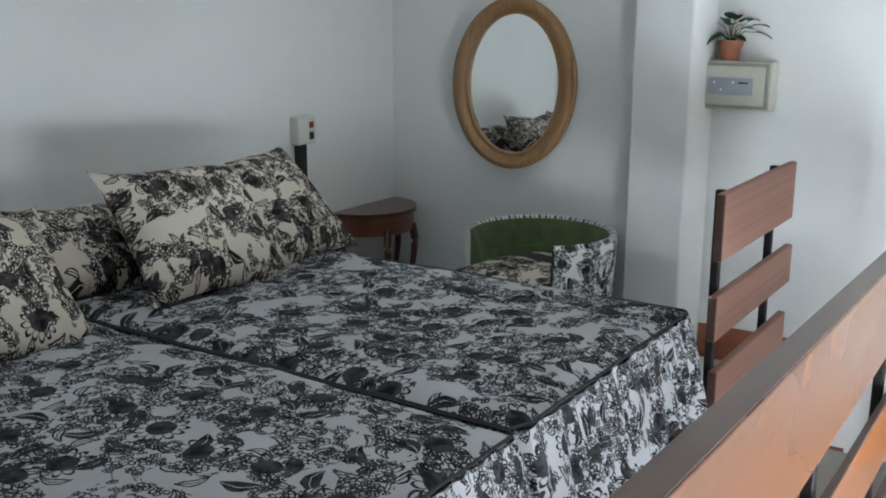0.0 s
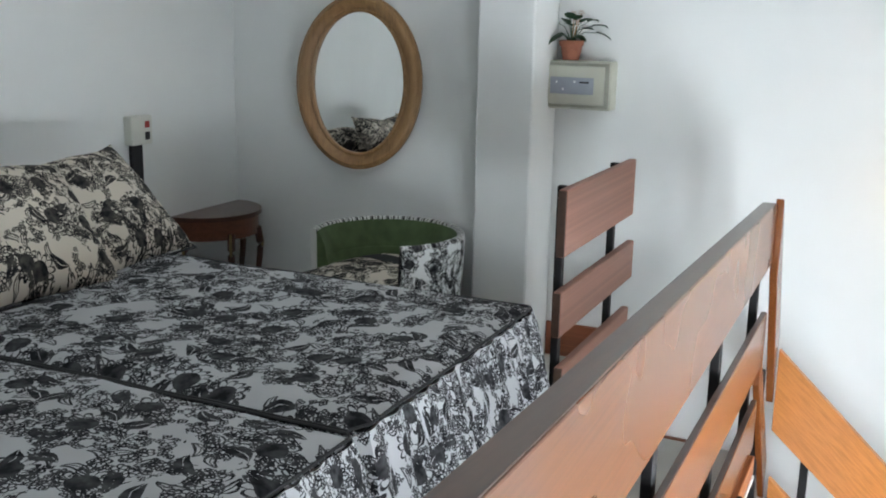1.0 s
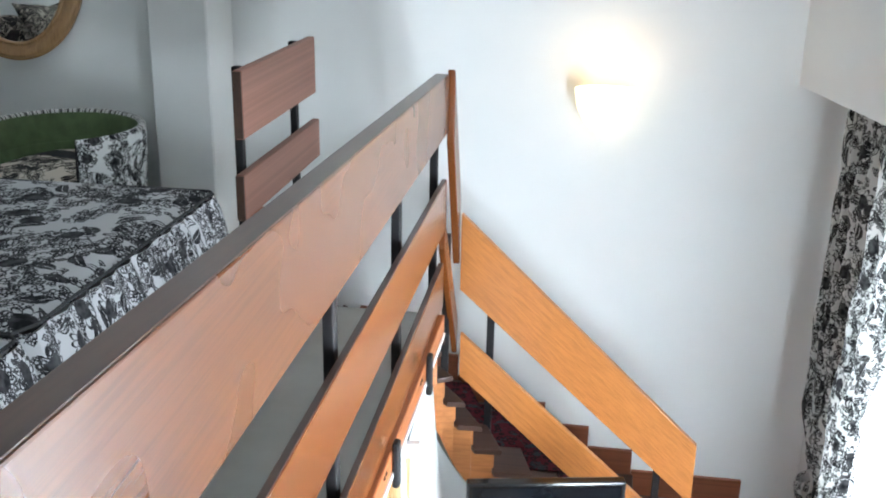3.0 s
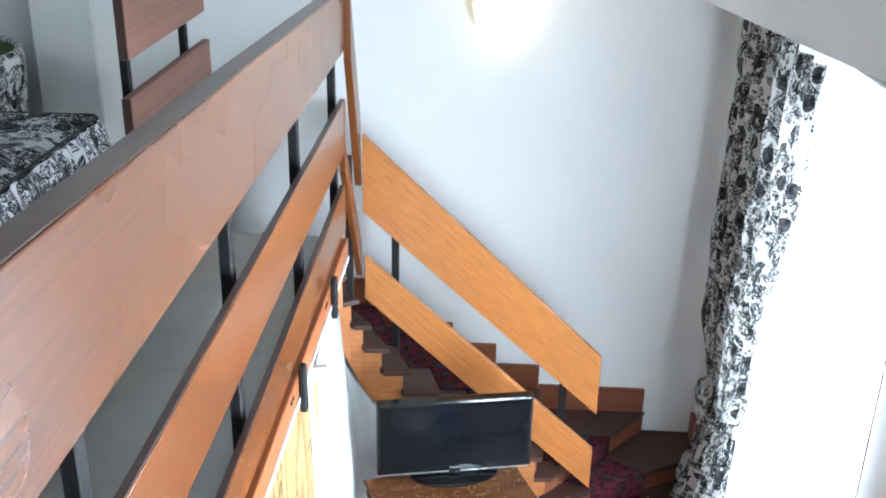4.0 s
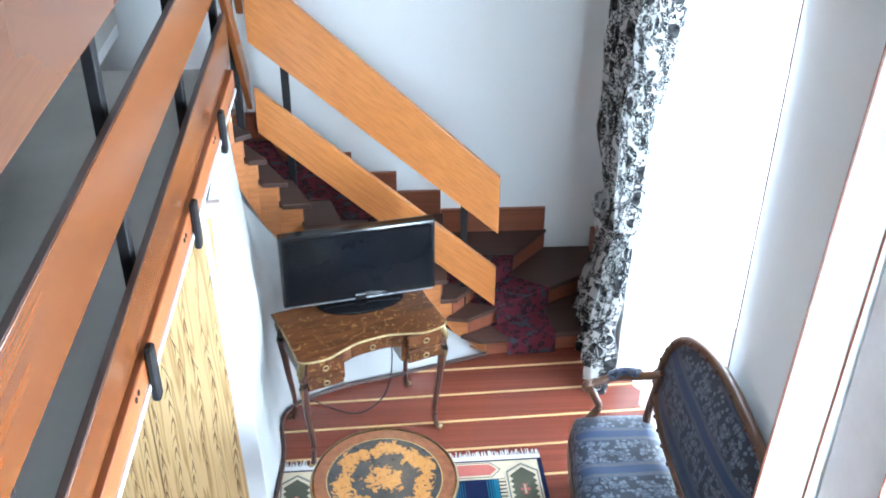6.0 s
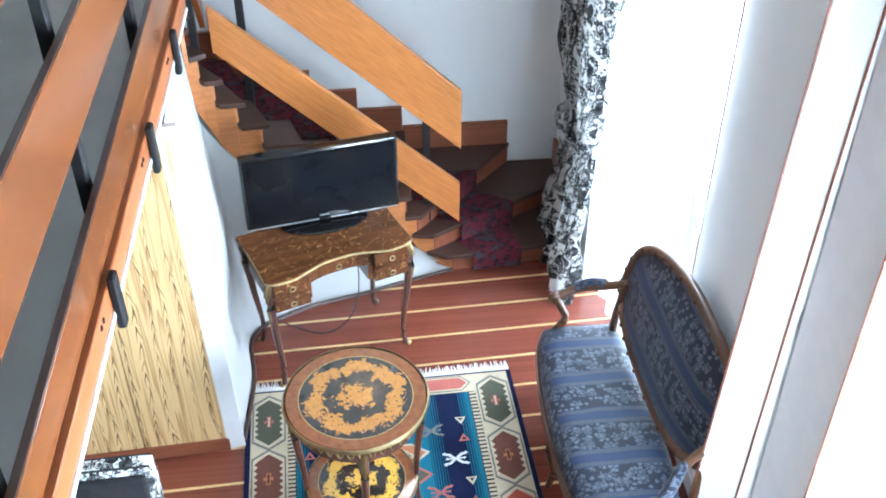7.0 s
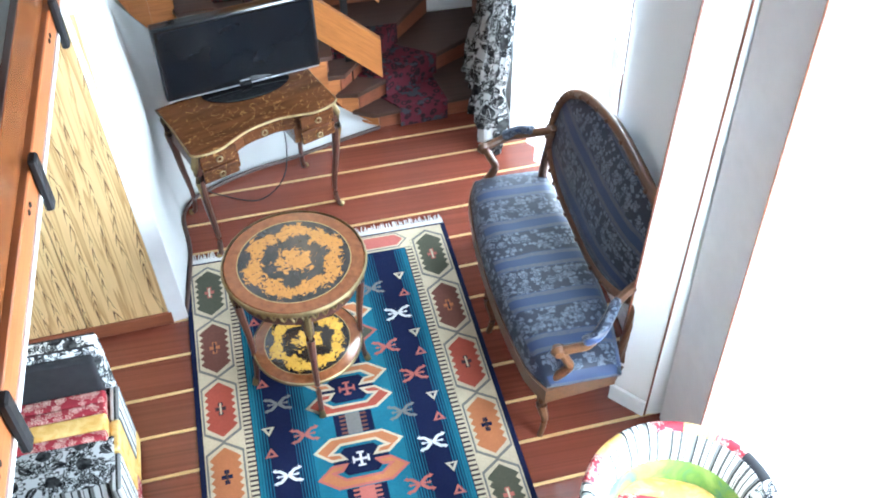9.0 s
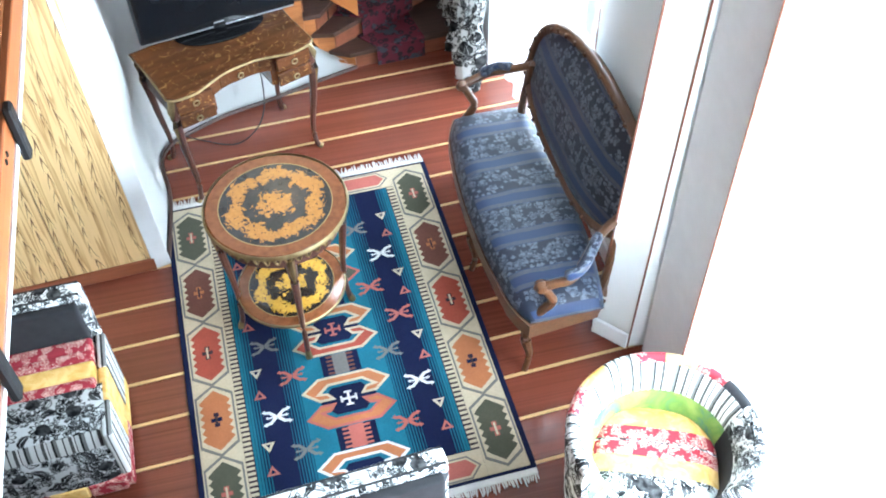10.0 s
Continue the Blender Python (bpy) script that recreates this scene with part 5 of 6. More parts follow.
def writing_desk():
    d = thing("writing_desk", "small inlaid rosewood writing desk with gilt mounts under the television", "desk", pose(-0.09, 3.84, 0, 0, 0, 21.5))
    h = 0.665
    front = [(-0.36, -0.19), (-0.33, -0.215), (-0.24, -0.225), (-0.16, -0.20), (-0.08, -0.175), (0, -0.17), (0.08, -0.175), (0.16, -0.20), (0.24, -0.225), (0.33, -0.215), (0.36, -0.19)]
    outline = [(p.x, p.y) for p in smooth_line([(x, y, 0) for x, y in front], 4)] + [(0.355, 0.0), (0.365, 0.19), (-0.365, 0.19), (-0.355, 0.0)]
    part("desktop", prism(outline, h - 0.02, h, bevel=0.004), rosewood, d, "inlaid rosewood top")
    part("edge_band", tube([(x * 1.006, y * 1.01, h - 0.011) for x, y in outline] + [(outline[0][0] * 1.006, outline[0][1] * 1.01, h - 0.011)], 0.0052, 6), brass, d, "gilt edge band")
    # serpentine case: deep drawers at each side, shallow one between
    def case(x0, x1, z0, ydeep):
        pts = [(p.x, p.y + 0.02) for p in smooth_line([(x, y, 0) for x, y in front], 4) if x0 - 0.001 <= p.x <= x1 + 0.001]
        return prism(pts + [(x1, ydeep), (x0, ydeep)], z0, h - 0.021)
    part("case", case(-0.335, 0.335, h - 0.10, 0.165), rosewood, d)
    part("side_case", case(-0.335, -0.135, h - 0.185, 0.16), rosewood, d)
    part("side_case", case(0.135, 0.335, h - 0.185, 0.16), rosewood, d)
    ringm = [(0.013 * math.cos(a), -0.008, 0.013 * math.sin(a)) for a in [math.radians(q) for q in range(0, 361, 30)]]
    for x, z, y in ((-0.245, h - 0.06, -0.212), (-0.245, h - 0.145, -0.212), (0.245, h - 0.06, -0.212), (0.245, h - 0.145, -0.212), (0.0, h - 0.06, -0.158)):
        w = 0.085 if x else 0.10
        dr = part("drawer", box((x - w, y + 0.004 - 0.008, z - 0.034), (x + w, y + 0.012, z + 0.034), 0.004), rosewood, d)
        hd = part("handle", tube([(x + a, y - 0.006 + b, z + c) for a, b, c in ringm], 0.0032, 6), brass, dr, "brass ring handle")
    for sx in (-1, 1):
        for sy in (-1, 1):
            base = Vector((sx * (0.325 if sy < 0 else 0.31), sy * 0.175 + 0.0, 0))
            o = Vector((sx, sy * 0.7, 0)).normalized()
            line = smooth_line([base + Vector((0, 0, h - 0.03)), base + o * 0.022 + Vector((0, 0, h - 0.13)), base + o * 0.012 + Vector((0, 0, 0.34)), base - o * 0.012 + Vector((0, 0, 0.14)), base - o * 0.006 + Vector((0, 0, 0.03)), base + o * 0.014], 5)
            rad = [0.026 - 0.014 * min(1.0, k / 15) for k in range(len(line))]
            leg = part("leg", tube(line, rad, 8), dark_wood, d, smooth=True)
            part("mount", tube([line[0] + o * 0.018, line[3] + o * 0.022, line[6] + o * 0.019, line[9] + o * 0.013], [0.017, 0.018, 0.011, 0.004], 8), brass, leg, "gilt corner mount", smooth=True)
            part("foot_mount", tube([line[-4] + o * 0.004, line[-1] + o * 0.004], [0.013, 0.017], 8), brass, leg, "brass shoe")


writing_desk()


def power_cable():
    line = smooth_line([(0.02, 3.98, 0.62), (0.06, 3.95, 0.35), (0.02, 3.92, 0.12), (-0.12, 3.90, 0.012), (-0.30, 3.98, 0.008), (-0.40, 4.03, 0.03)], 7)
    tagged(part("power_cable", tube(line, 0.003, 6), piping_black, smooth=True), "thin black cable hanging behind the desk", "cable")


power_cable()


def television():
    t = thing("television", "black flat-screen television on an oval stand", "television", pose(-0.085, 3.965, 0.667, 0, 0, 11.5))
    gloss = plain("glossy_black_plastic", (0.008, 0.008, 0.009), 0.12, vary=0.1, bump=0.0)
    scr = plain("dark_glass_screen", (0.006, 0.007, 0.009), 0.14, spec=0.22, vary=0.2, scale=2, bump=0.0)
    part("base", lathe([(0, 0), (0.205, 0), (0.21, 0.006), (0.19, 0.012), (0.06, 0.018), (0, 0.018)], 40, squash=0.52), gloss, t, "oval glossy black stand", smooth=True)
    part("neck", box((-0.05, -0.015, 0.012), (0.05, 0.03, 0.06), 0.008, seg=2), gloss, t)
    part("housing", box((-0.365, -0.022, 0.028), (0.365, 0.035, 0.412), 0.012, seg=2), gloss, t)
    part("screen", box((-0.340, -0.0255, 0.066), (0.340, -0.0225, 0.390), 0.001), scr, t, "dark reflective screen")
    part("trim_line", box((-0.355, -0.0245, 0.029), (0.355, -0.0225, 0.036)), plain("silver_trim", (0.5, 0.5, 0.52), 0.3, 0.8), t, "silver lower trim line")
    part("maker_mark", box((-0.024, -0.0252, 0.050), (0.024, -0.0228, 0.056)), plain("silver_mark", (0.45, 0.45, 0.46), 0.4, 0.6), t, "plain silver bar")
    part("sensor", box((-0.028, -0.03, 0.022), (0.028, -0.0226, 0.044), 0.003), gloss, t)


television()


def damask():
    k = Nodes("blue_damask", 0.5, 0, 0.4)
    uv = k.n("UVMap").outputs[0]
    s = k.n("SeparateXYZ")
    k.put(uv, s, 0)
    wob = k.noise(k.coord(), 5, 2)
    y = k.math("ADD", s.outputs[1], k.math("MULTIPLY", wob, 0.02))
    band = k.math("FRACT", k.math("MULTIPLY", y, 4.6))
    wide = k.math("LESS_THAN", k.math("ABSOLUTE", k.math("SUBTRACT", band, 0.5)), 0.30)
    gold = k.math("LESS_THAN", k.math("ABSOLUTE", k.math("SUBTRACT", k.math("ABSOLUTE", k.math("SUBTRACT", band, 0.5)), 0.36)), 0.045)
    ground = k.mix(wide, (0.010, 0.026, 0.080), (0.005, 0.010, 0.026))
    fl = flower_mask(k, uv, 21, 5, 0.46, 7, 0.72)
    fl2 = flower_mask(k, uv, 44, 4, 0.44, 8, 0.45, True)
    ink = k.math("MULTIPLY", k.math("MAXIMUM", fl, fl2), wide)
    c = k.mix(k.math("MULTIPLY", ink, 0.7), ground, (0.13, 0.155, 0.20))
    c = k.mix(k.math("MULTIPLY", gold, k.math("MULTIPLY_ADD", k.noise(k.coord(), 60, 2), 0.7, 0.1)), c, (0.10, 0.095, 0.08))
    k.base(c)
    k.b.inputs["Sheen Weight"].default_value = 0.1
    return k.bump(k.math("ADD", k.noise(k.coord(), 180, 2), k.math("MULTIPLY", ink, 0.6)), 0.25, 0.003).m


blue_damask = damask()
carved = wood("carved_gilded_walnut", (0.125, 0.050, 0.018), (0.055, 0.022, 0.009), "y", 0.35, 10, 60, 0.15)


def settee():
    s = thing("settee", "blue damask settee with carved walnut frame before the window", "sofa", Matrix.Translation((1.05, 2.82, 0)))
    L, zs = 0.615, 0.35

    def front(v):
        return -0.25 + 0.055 * v * v + 0.35 * max(0.0, abs(v) - 0.80) ** 1.5

    def back(v):
        return 0.225 + (-0.035 * v * v if v > 0 else 0.11 * v * v)

    def seat_back(v):
        return 0.225 - 0.035 * v * v - 0.03 * max(0.0, -v) ** 3

    outline = [(front(-1 + i / 10), (-1 + i / 10) * L) for i in range(21)] + [(seat_back(1 - i / 5) - 0.03, (1 - i / 5) * (L - 0.03)) for i in range(11)]
    part("seat_rail", prism(outline, zs - 0.075, zs), carved, s, "carved walnut seat rail", smooth=True)
    bm = bmesh.new()
    nx, ny = 16, 44
    g = []
    for j in range(ny + 1):
        v = -1 + 2 * j / ny
        row = []
        for i in range(nx + 1):
            u = i / nx
            x = front(v) + 0.006 + (seat_back(v) - 0.025 - front(v)) * u
            puff = (1 - abs(v) ** 8) * (1 - (2 * u - 1) ** 6)
            z = zs + 0.012 + 0.072 * max(0, puff) ** 0.6 + 0.006 * noise.noise(Vector((x * 7, v * 5, 1)))
            row.append(bm.verts.new((x, v * (L - 0.012), z)))
        g.append(row)
    for j in range(ny):
        for i in range(nx):
            bm.faces.new((g[j][i], g[j][i + 1], g[j + 1][i + 1], g[j + 1][i]))
    ext = bmesh.ops.extrude_edge_only(bm, edges=[e for e in bm.edges if e.is_boundary])["geom"]
    for v in ext:
        if isinstance(v, bmesh.types.BMVert):
            v.co.z = zs + 0.0005
    part("seat", bm, blue_damask, s, "padded blue damask seat", smooth=True, uv=True)
    ZC, HZ = 0.722, 0.238

    def back_point(y, z, off=0.0):
        v = y / L
        return Vector((back(v) + 0.002 + 0.27 * (z - ZC) + off, y, z))

    def back_ring(a):
        c, q = math.cos(a), math.sin(a)
        y = 0.02 + (0.545 * abs(c) ** 0.72 if c >= 0 else -0.505 * abs(c) ** 0.62)
        z = ZC + HZ * (abs(q) ** 0.78) * (1 if q >= 0 else -1) + (0.025 * math.exp(-(y / 0.25) ** 2) if q > 0 else 0)
        return y, z

    ring = [back_ring(2 * math.pi * k / 72) for k in range(72)]
    part("back_frame", tube([back_point(y, z) for y, z in ring + ring[:1]], 0.024, 10), carved, s, "carved walnut back frame", smooth=True)
    bm = bmesh.new()
    for dx in (-0.05, 0.022):
        rows = []
        for f in (1.0, 0.93, 0.8, 0.6, 0.35, 0.12):
            rows.append([bm.verts.new(back_point(y * f, ZC + (z - ZC) * f, dx * (1 - f ** 4))) for y, z in ring])
        for a, b in zip(rows, rows[1:]):
            for k in range(72):
                bm.faces.new((a[k], a[(k + 1) % 72], b[(k + 1) % 72], b[k]))
        bm.faces.new(rows[-1])
    part("backrest", bm, blue_damask, s, "padded blue damask back", smooth=True, uv=True)
    bm = bmesh.new()
    for k in range(0, 72, 2):
        y, z = ring[k]
        lathe([(0, -0.012), (0.011, -0.006), (0.013, 0), (0.009, 0.008), (0, 0.012)], 7, bm, back_point(y, z, -0.02))
    tagged(part("carving", bm, carved, s, "carved beads on the back frame"), kind="stuff")
    for sy in (-1, 1):
        y = sy * 0.575
        inward, deep = (0.075, 0.0) if sy > 0 else (0.135, 0.065)
        part("arm", tube(smooth_line([(0.165 + deep, y - sy * inward, 0.69), (0.09 + deep * 0.6, y - sy * (inward - 0.045), 0.65), (0.0, y + sy * 0.03, 0.60), (-0.07, y + sy * 0.03, 0.575), (-0.12, y + sy * 0.02, 0.56)], 5), 0.019, 9), carved, s, "carved walnut arm", smooth=True)
        part("arm_pad", tube(smooth_line([(0.09 + deep * 0.6, y - sy * (inward - 0.045), 0.664), (0.03, y + sy * 0.022, 0.63), (-0.035, y + sy * 0.03, 0.603)], 5), [0.016] + [0.0225] * 9 + [0.016], 9), blue_damask, s, "blue damask arm pad", smooth=True, uv=True)
        part("arm_support", tube(smooth_line([(-0.125, y + sy * 0.02, 0.57), (-0.09, y + sy * 0.015, 0.50), (-0.07, y + sy * 0.01, 0.44), (-0.12, y, 0.37), (-0.15, y - sy * 0.01, 0.31)], 5), [0.026, 0.024] + [0.018] * 18 + [0.022], 9), carved, s, "scrolled carved arm support", smooth=True)
        part("scroll", lathe([(0, -0.028), (0.018, -0.022), (0.029, 0), (0.018, 0.022), (0, 0.028)], 12), carved, s, "carved scroll end", smooth=True, at=Matrix.Translation((-0.125, y + sy * 0.02, 0.56)) @ pose(0, 0, 0, 90, 0, 0))
        part("back_post", tube(smooth_line([(0.13 + deep, y - sy * (inward - 0.01), 0.26), (0.14 + deep, y - sy * (inward - 0.02), 0.45), (0.165 + deep, y - sy * inward, 0.70)], 4), 0.02, 8), carved, s, smooth=True)
        for x, yy, o in ((-0.14, y - sy * 0.01, -1), (0.13 + deep, y - sy * inward, 1)):
            line = smooth_line([(x, yy, zs - 0.03), (x + o * 0.022, yy + sy * 0.012, 0.22), (x - o * 0.002, yy, 0.09), (x + o * 0.016, yy + sy * 0.012, 0.0)], 5)
            part("leg", tube(line, [0.030 - 0.017 * min(1, k / 11) for k in range(len(line))], 8), carved, s, "curved carved leg", smooth=True)
    line = smooth_line([(-0.215, 0, zs - 0.03), (-0.235, 0, 0.22), (-0.215, 0, 0.09), (-0.232, 0, 0.0)], 5)
    part("leg", tube(line, [0.030 - 0.017 * min(1, k / 11) for k in range(len(line))], 8), carved, s, "curved carved leg", smooth=True)


settee()


# ---- patchwork tub chairs ----
patch_white = floral("patch_black_flower_cotton", (0.76, 0.78, 0.78), dense=1.5)


def striped():
    k = Nodes("patch_black_white_stripe", 0.9, 0, 0.1)
    uv = k.n("UVMap").outputs[0]
    s = k.n("SeparateXYZ")
    k.put(uv, s, 0)
    a = k.math("FRACT", k.math("MULTIPLY", s.outputs[0], 10.5))
    n = k.ramp(a, (0.0, 0.02), (0.05, 0.7), (0.22, 0.10), (0.34, 0.75), (0.42, 0.02), (0.45, 0.7), (0.60, 0.03), (0.68, 0.22), (0.80, 0.75), mode="CONSTANT")
    k.base(k.mix(1.0, (0.9, 0.9, 0.88), n, "MULTIPLY"))
    return k.bump(k.noise(k.coord(), 120, 2), 0.3, 0.003).m


def red_print():
    k = Nodes("patch_red_damask", 0.85, 0, 0.2)
    uv = k.n("UVMap").outputs[0]
    f = flower_mask(k, uv, 24, 7, 0.46, 4, 0.85)
    f2 = flower_mask(k, uv, 30, 4, 0.44, 6, 0.5)
    k.base(k.mix(k.math("MULTIPLY", k.math("MAXIMUM", f, f2), 0.8), (0.30, 0.028, 0.042), (0.70, 0.50, 0.42)))
    return k.bump(k.noise(k.coord(), 120, 2), 0.3, 0.003).m


def yellow_print():
    k = Nodes("patch_yellow_brocade", 0.8, 0, 0.2)
    n = k.noise(k.coord(), 16, 4, 0.6, 0.8)
    k.base(k.mix(k.ramp(n, (0.4, 0.0), (0.6, 1.0)), (0.62, 0.36, 0.09), (0.74, 0.52, 0.20)))
    return k.bump(k.noise(k.coord(), 120, 2), 0.3, 0.003).m


def green_print():
    k = Nodes("patch_green_watercolour", 0.8, 0, 0.2)
    n = k.noise(k.coord(), 7, 4, 0.6, 1.0)
    c = k.ramp(n, (0.35, (0.08, 0.20, 0.15)), (0.5, (0.17, 0.30, 0.07)), (0.65, (0.28, 0.38, 0.10)))
    k.base(c)
    return k.bump(k.noise(k.coord(), 120, 2), 0.3, 0.003).m


patch_stripe, patch_red, patch_yellow, patch_green = striped(), red_print(), yellow_print(), green_print()
patch_moss = plain("patch_moss_green_cotton", (0.10, 0.15, 0.065), 0.9, vary=0.25)
patch_black = plain("patch_charcoal_velvet", (0.02, 0.02, 0.024), 0.9, vary=0.3)


def round_uv(bm, r):
    """Lays the cloth out along the curve and up the height."""
    layer = bm.loops.layers.uv.verify()
    for f in bm.faces:
        mid = f.calc_center_median()
        a0 = math.atan2(mid.y, mid.x)
        for loop in f.loops:
            c = loop.vert.co
            a = math.atan2(c.y, c.x)
            a += 2 * math.pi * round((a0 - a) / (2 * math.pi))
            loop[layer].uv = (a * r, c.z + math.hypot(c.x, c.y))
    return bm


def arc_wall(r0, r1, z0, z1, a0, a1, flare=0.0, n=None, square=0.0):
    """A curved upholstered wall between two angles (degrees), rounded along its top."""
    bm = bmesh.new()
    n = n or max(3, int((a1 - a0) / 6))
    rings = []
    for i in range(n + 1):
        a = radians(a0 + (a1 - a0) * i / n)
        c, s = math.cos(a), math.sin(a)
        k = (abs(c) ** 4 + abs(s) ** 4) ** -0.25 * square + (1 - square)
        prof = [(r0, z0), (r0, z1 - 0.03), (r0 + (r1 - r0) * 0.15, z1 - 0.008), (r0 + (r1 - r0) * 0.5, z1), (r0 + (r1 - r0) * 0.85, z1 - 0.008), (r1, z1 - 0.03), (r1 - flare, z0)]
        rings.append([bm.verts.new((r * k * c, r * k * s, z)) for r, z in prof])
    for a, b in zip(rings, rings[1:]):
        for j in range(7):
            bm.faces.new((a[j], a[(j + 1) % 7], b[(j + 1) % 7], b[j]))
    bm.faces.new(rings[0])
    bm.faces.new(rings[-1][::-1])
    return bm


def tub_chair(m, label, r=0.36, top=0.70, outer=None, inner=None, seat=None, rims=None, low=None, lift=0.0, split=0.42):
    """Faces -y; the back is towards +y."""
    c = thing("tub_chair", label, "chair", m, "patchwork tub chairs")
    outer = outer or [patch_white, patch_stripe, patch_white, patch_yellow, patch_white]
    inner = inner or [patch_stripe, patch_stripe, patch_stripe, patch_white]
    a0, a1 = -38, 218
    n = len(outer)
    for i, mat in enumerate(outer):
        b0, b1 = a0 + (a1 - a0) * i / n, a0 + (a1 - a0) * (i + 1) / n
        part("outer_panel", round_uv(arc_wall(r - 0.035, r, 0.10, top - 0.012, b0 + 0.2, b1 - 0.2, 0.035), r), mat, c, smooth=True)
    zs = 0.36 + lift
    zm = zs + (top - zs) * split
    low = low or [patch_green, patch_green, patch_green, patch_black]
    for mats, r0, z0, r1, z1 in ((low, r - 0.105, zs, r - 0.085, zm), (inner, r - 0.085, zm + 0.001, r - 0.045, top - 0.012)):
        n = len(mats)
        for i, mat in enumerate(mats):
            b0, b1 = a0 + (a1 - a0) * i / n, a0 + (a1 - a0) * (i + 1) / n
            bm = bmesh.new()
            rows = []
            for q in range(13):
                a = radians(b0 + (b1 - b0) * q / 12)
                rows.append([bm.verts.new((math.cos(a) * rr, math.sin(a) * rr, zz)) for rr, zz in ((r0, z0), (r0 * 0.6 + r1 * 0.4 - 0.006, z0 * 0.5 + z1 * 0.5), (r1, z1), (r - 0.036, z1), (r - 0.036, z0))])
            for u, v in zip(rows, rows[1:]):
                for k in range(5):
                    bm.faces.new((u[k], u[(k + 1) % 5], v[(k + 1) % 5], v[k]))
            bm.faces.new(rows[0])
            bm.faces.new(rows[-1][::-1])
            part("inner_panel", round_uv(bm, r), mat, c, smooth=True)
    rims = rims or [patch_white, patch_red, patch_yellow, patch_red, patch_black, patch_white, patch_yellow, patch_white]
    for i, mat in enumerate(rims):
        b0, b1 = a0 + (a1 - a0) * i / len(rims), a0 + (a1 - a0) * (i + 1) / len(rims)
        line = [(math.cos(radians(b0 + (b1 - b0) * k / 6)) * (r - 0.022), math.sin(radians(b0 + (b1 - b0) * k / 6)) * (r - 0.022), top - 0.012) for k in range(7)]
        part("rim_patch", round_uv(tube(line, 0.019, 10, flat=0.8), r), mat, c, smooth=True)
    # seat cushion in patches
    seat = seat or [(-1.0, -0.15, patch_white), (-0.15, 0.12, patch_yellow), (0.12, 0.36, patch_red), (0.36, 0.40, patch_white), (0.40, 0.64, patch_red), (0.64, 1.0, patch_yellow)]
    rs = r - 0.098
    for lo, hi, mat in seat:
        bm = bmesh.new()
        rows = []
        for i in range(7):
            y = (lo + (hi - lo) * i / 6) * rs
            half = (rs ** 2.6 - y ** 2.6) ** (1 / 2.6) if 0 < y < rs else (rs if y <= 0 else 0.02)
            half = max(half, 0.03)
            row = []
            for j in range(13):
                u = -1 + j / 6
                z = 0.405 + lift + 0.045 * (1 - abs(u) ** 5) * (1 - (abs(y) / rs) ** 6)
                row.append(bm.verts.new((u * half - 0.015, y, z)))
            rows.append(row)
        for a, b in zip(rows, rows[1:]):
            for j in range(12):
                bm.faces.new((a[j], a[j + 1], b[j + 1], b[j]))
        ext = bmesh.ops.extrude_edge_only(bm, edges=[e for e in bm.edges if e.is_boundary])["geom"]
        for v in ext:
            if isinstance(v, bmesh.types.BMVert):
                v.co.z = 0.31 + lift
        part("seat_patch", bm, mat, c, smooth=True, uv=True)
    part("front_panel", box((-rs - 0.03, -r * 0.80, 0.09), (rs + 0.03, -r * 0.80 + 0.06, 0.33 + lift), 0.02, seg=2), patch_white, c, smooth=True, uv=True)
    part("seat_base", box((-rs * 0.8, -r * 0.8 + 0.065, 0.09), (rs * 0.8, rs * 0.7, 0.30 + lift), 0.02), patch_black, c)
    for x in (-1, 1):
        for y in (-1, 1):
            part("leg", lathe([(0, 0), (0.014, 0), (0.022, 0.095), (0, 0.095)], 10), dark_wood, c, at=Matrix.Translation((x * r * 0.62, y * r * 0.62, 0)))
    return c


tub_chair(pose(1.105, 1.485, 0, 0, 0, -22), "patchwork tub chair with striped rim and green lining by the window", r=0.318, top=0.66, lift=0.04, split=0.56, low=[patch_black, patch_green, patch_green, patch_green], inner=[patch_white, patch_stripe, patch_stripe, patch_stripe], seat=[(-1.0, -0.30, patch_white), (-0.30, 0.0, patch_yellow), (0.0, 0.24, patch_red), (0.24, 0.28, patch_white), (0.28, 0.52, patch_red), (0.52, 1.0, patch_yellow)], rims=[patch_white, patch_white, patch_white, patch_black, patch_red, patch_yellow, patch_red, patch_stripe, patch_yellow, patch_red, patch_stripe, patch_white])
tub_chair(pose(-2.52, 4.41, LOFT, 0, 0, -14), "patchwork tub chair with green lining under the oval mirror", r=0.40, top=0.745, lift=0.12, outer=[patch_white, patch_white, patch_stripe, patch_stripe, patch_stripe], inner=[patch_black, patch_moss, patch_moss, patch_moss], low=[patch_black, patch_moss, patch_moss, patch_moss], rims=[patch_white, patch_stripe, patch_stripe, patch_stripe, patch_stripe], seat=[(-1.0, 0.1, pillow_floral), (0.1, 0.5, patch_black), (0.5, 1.0, pillow_floral)])


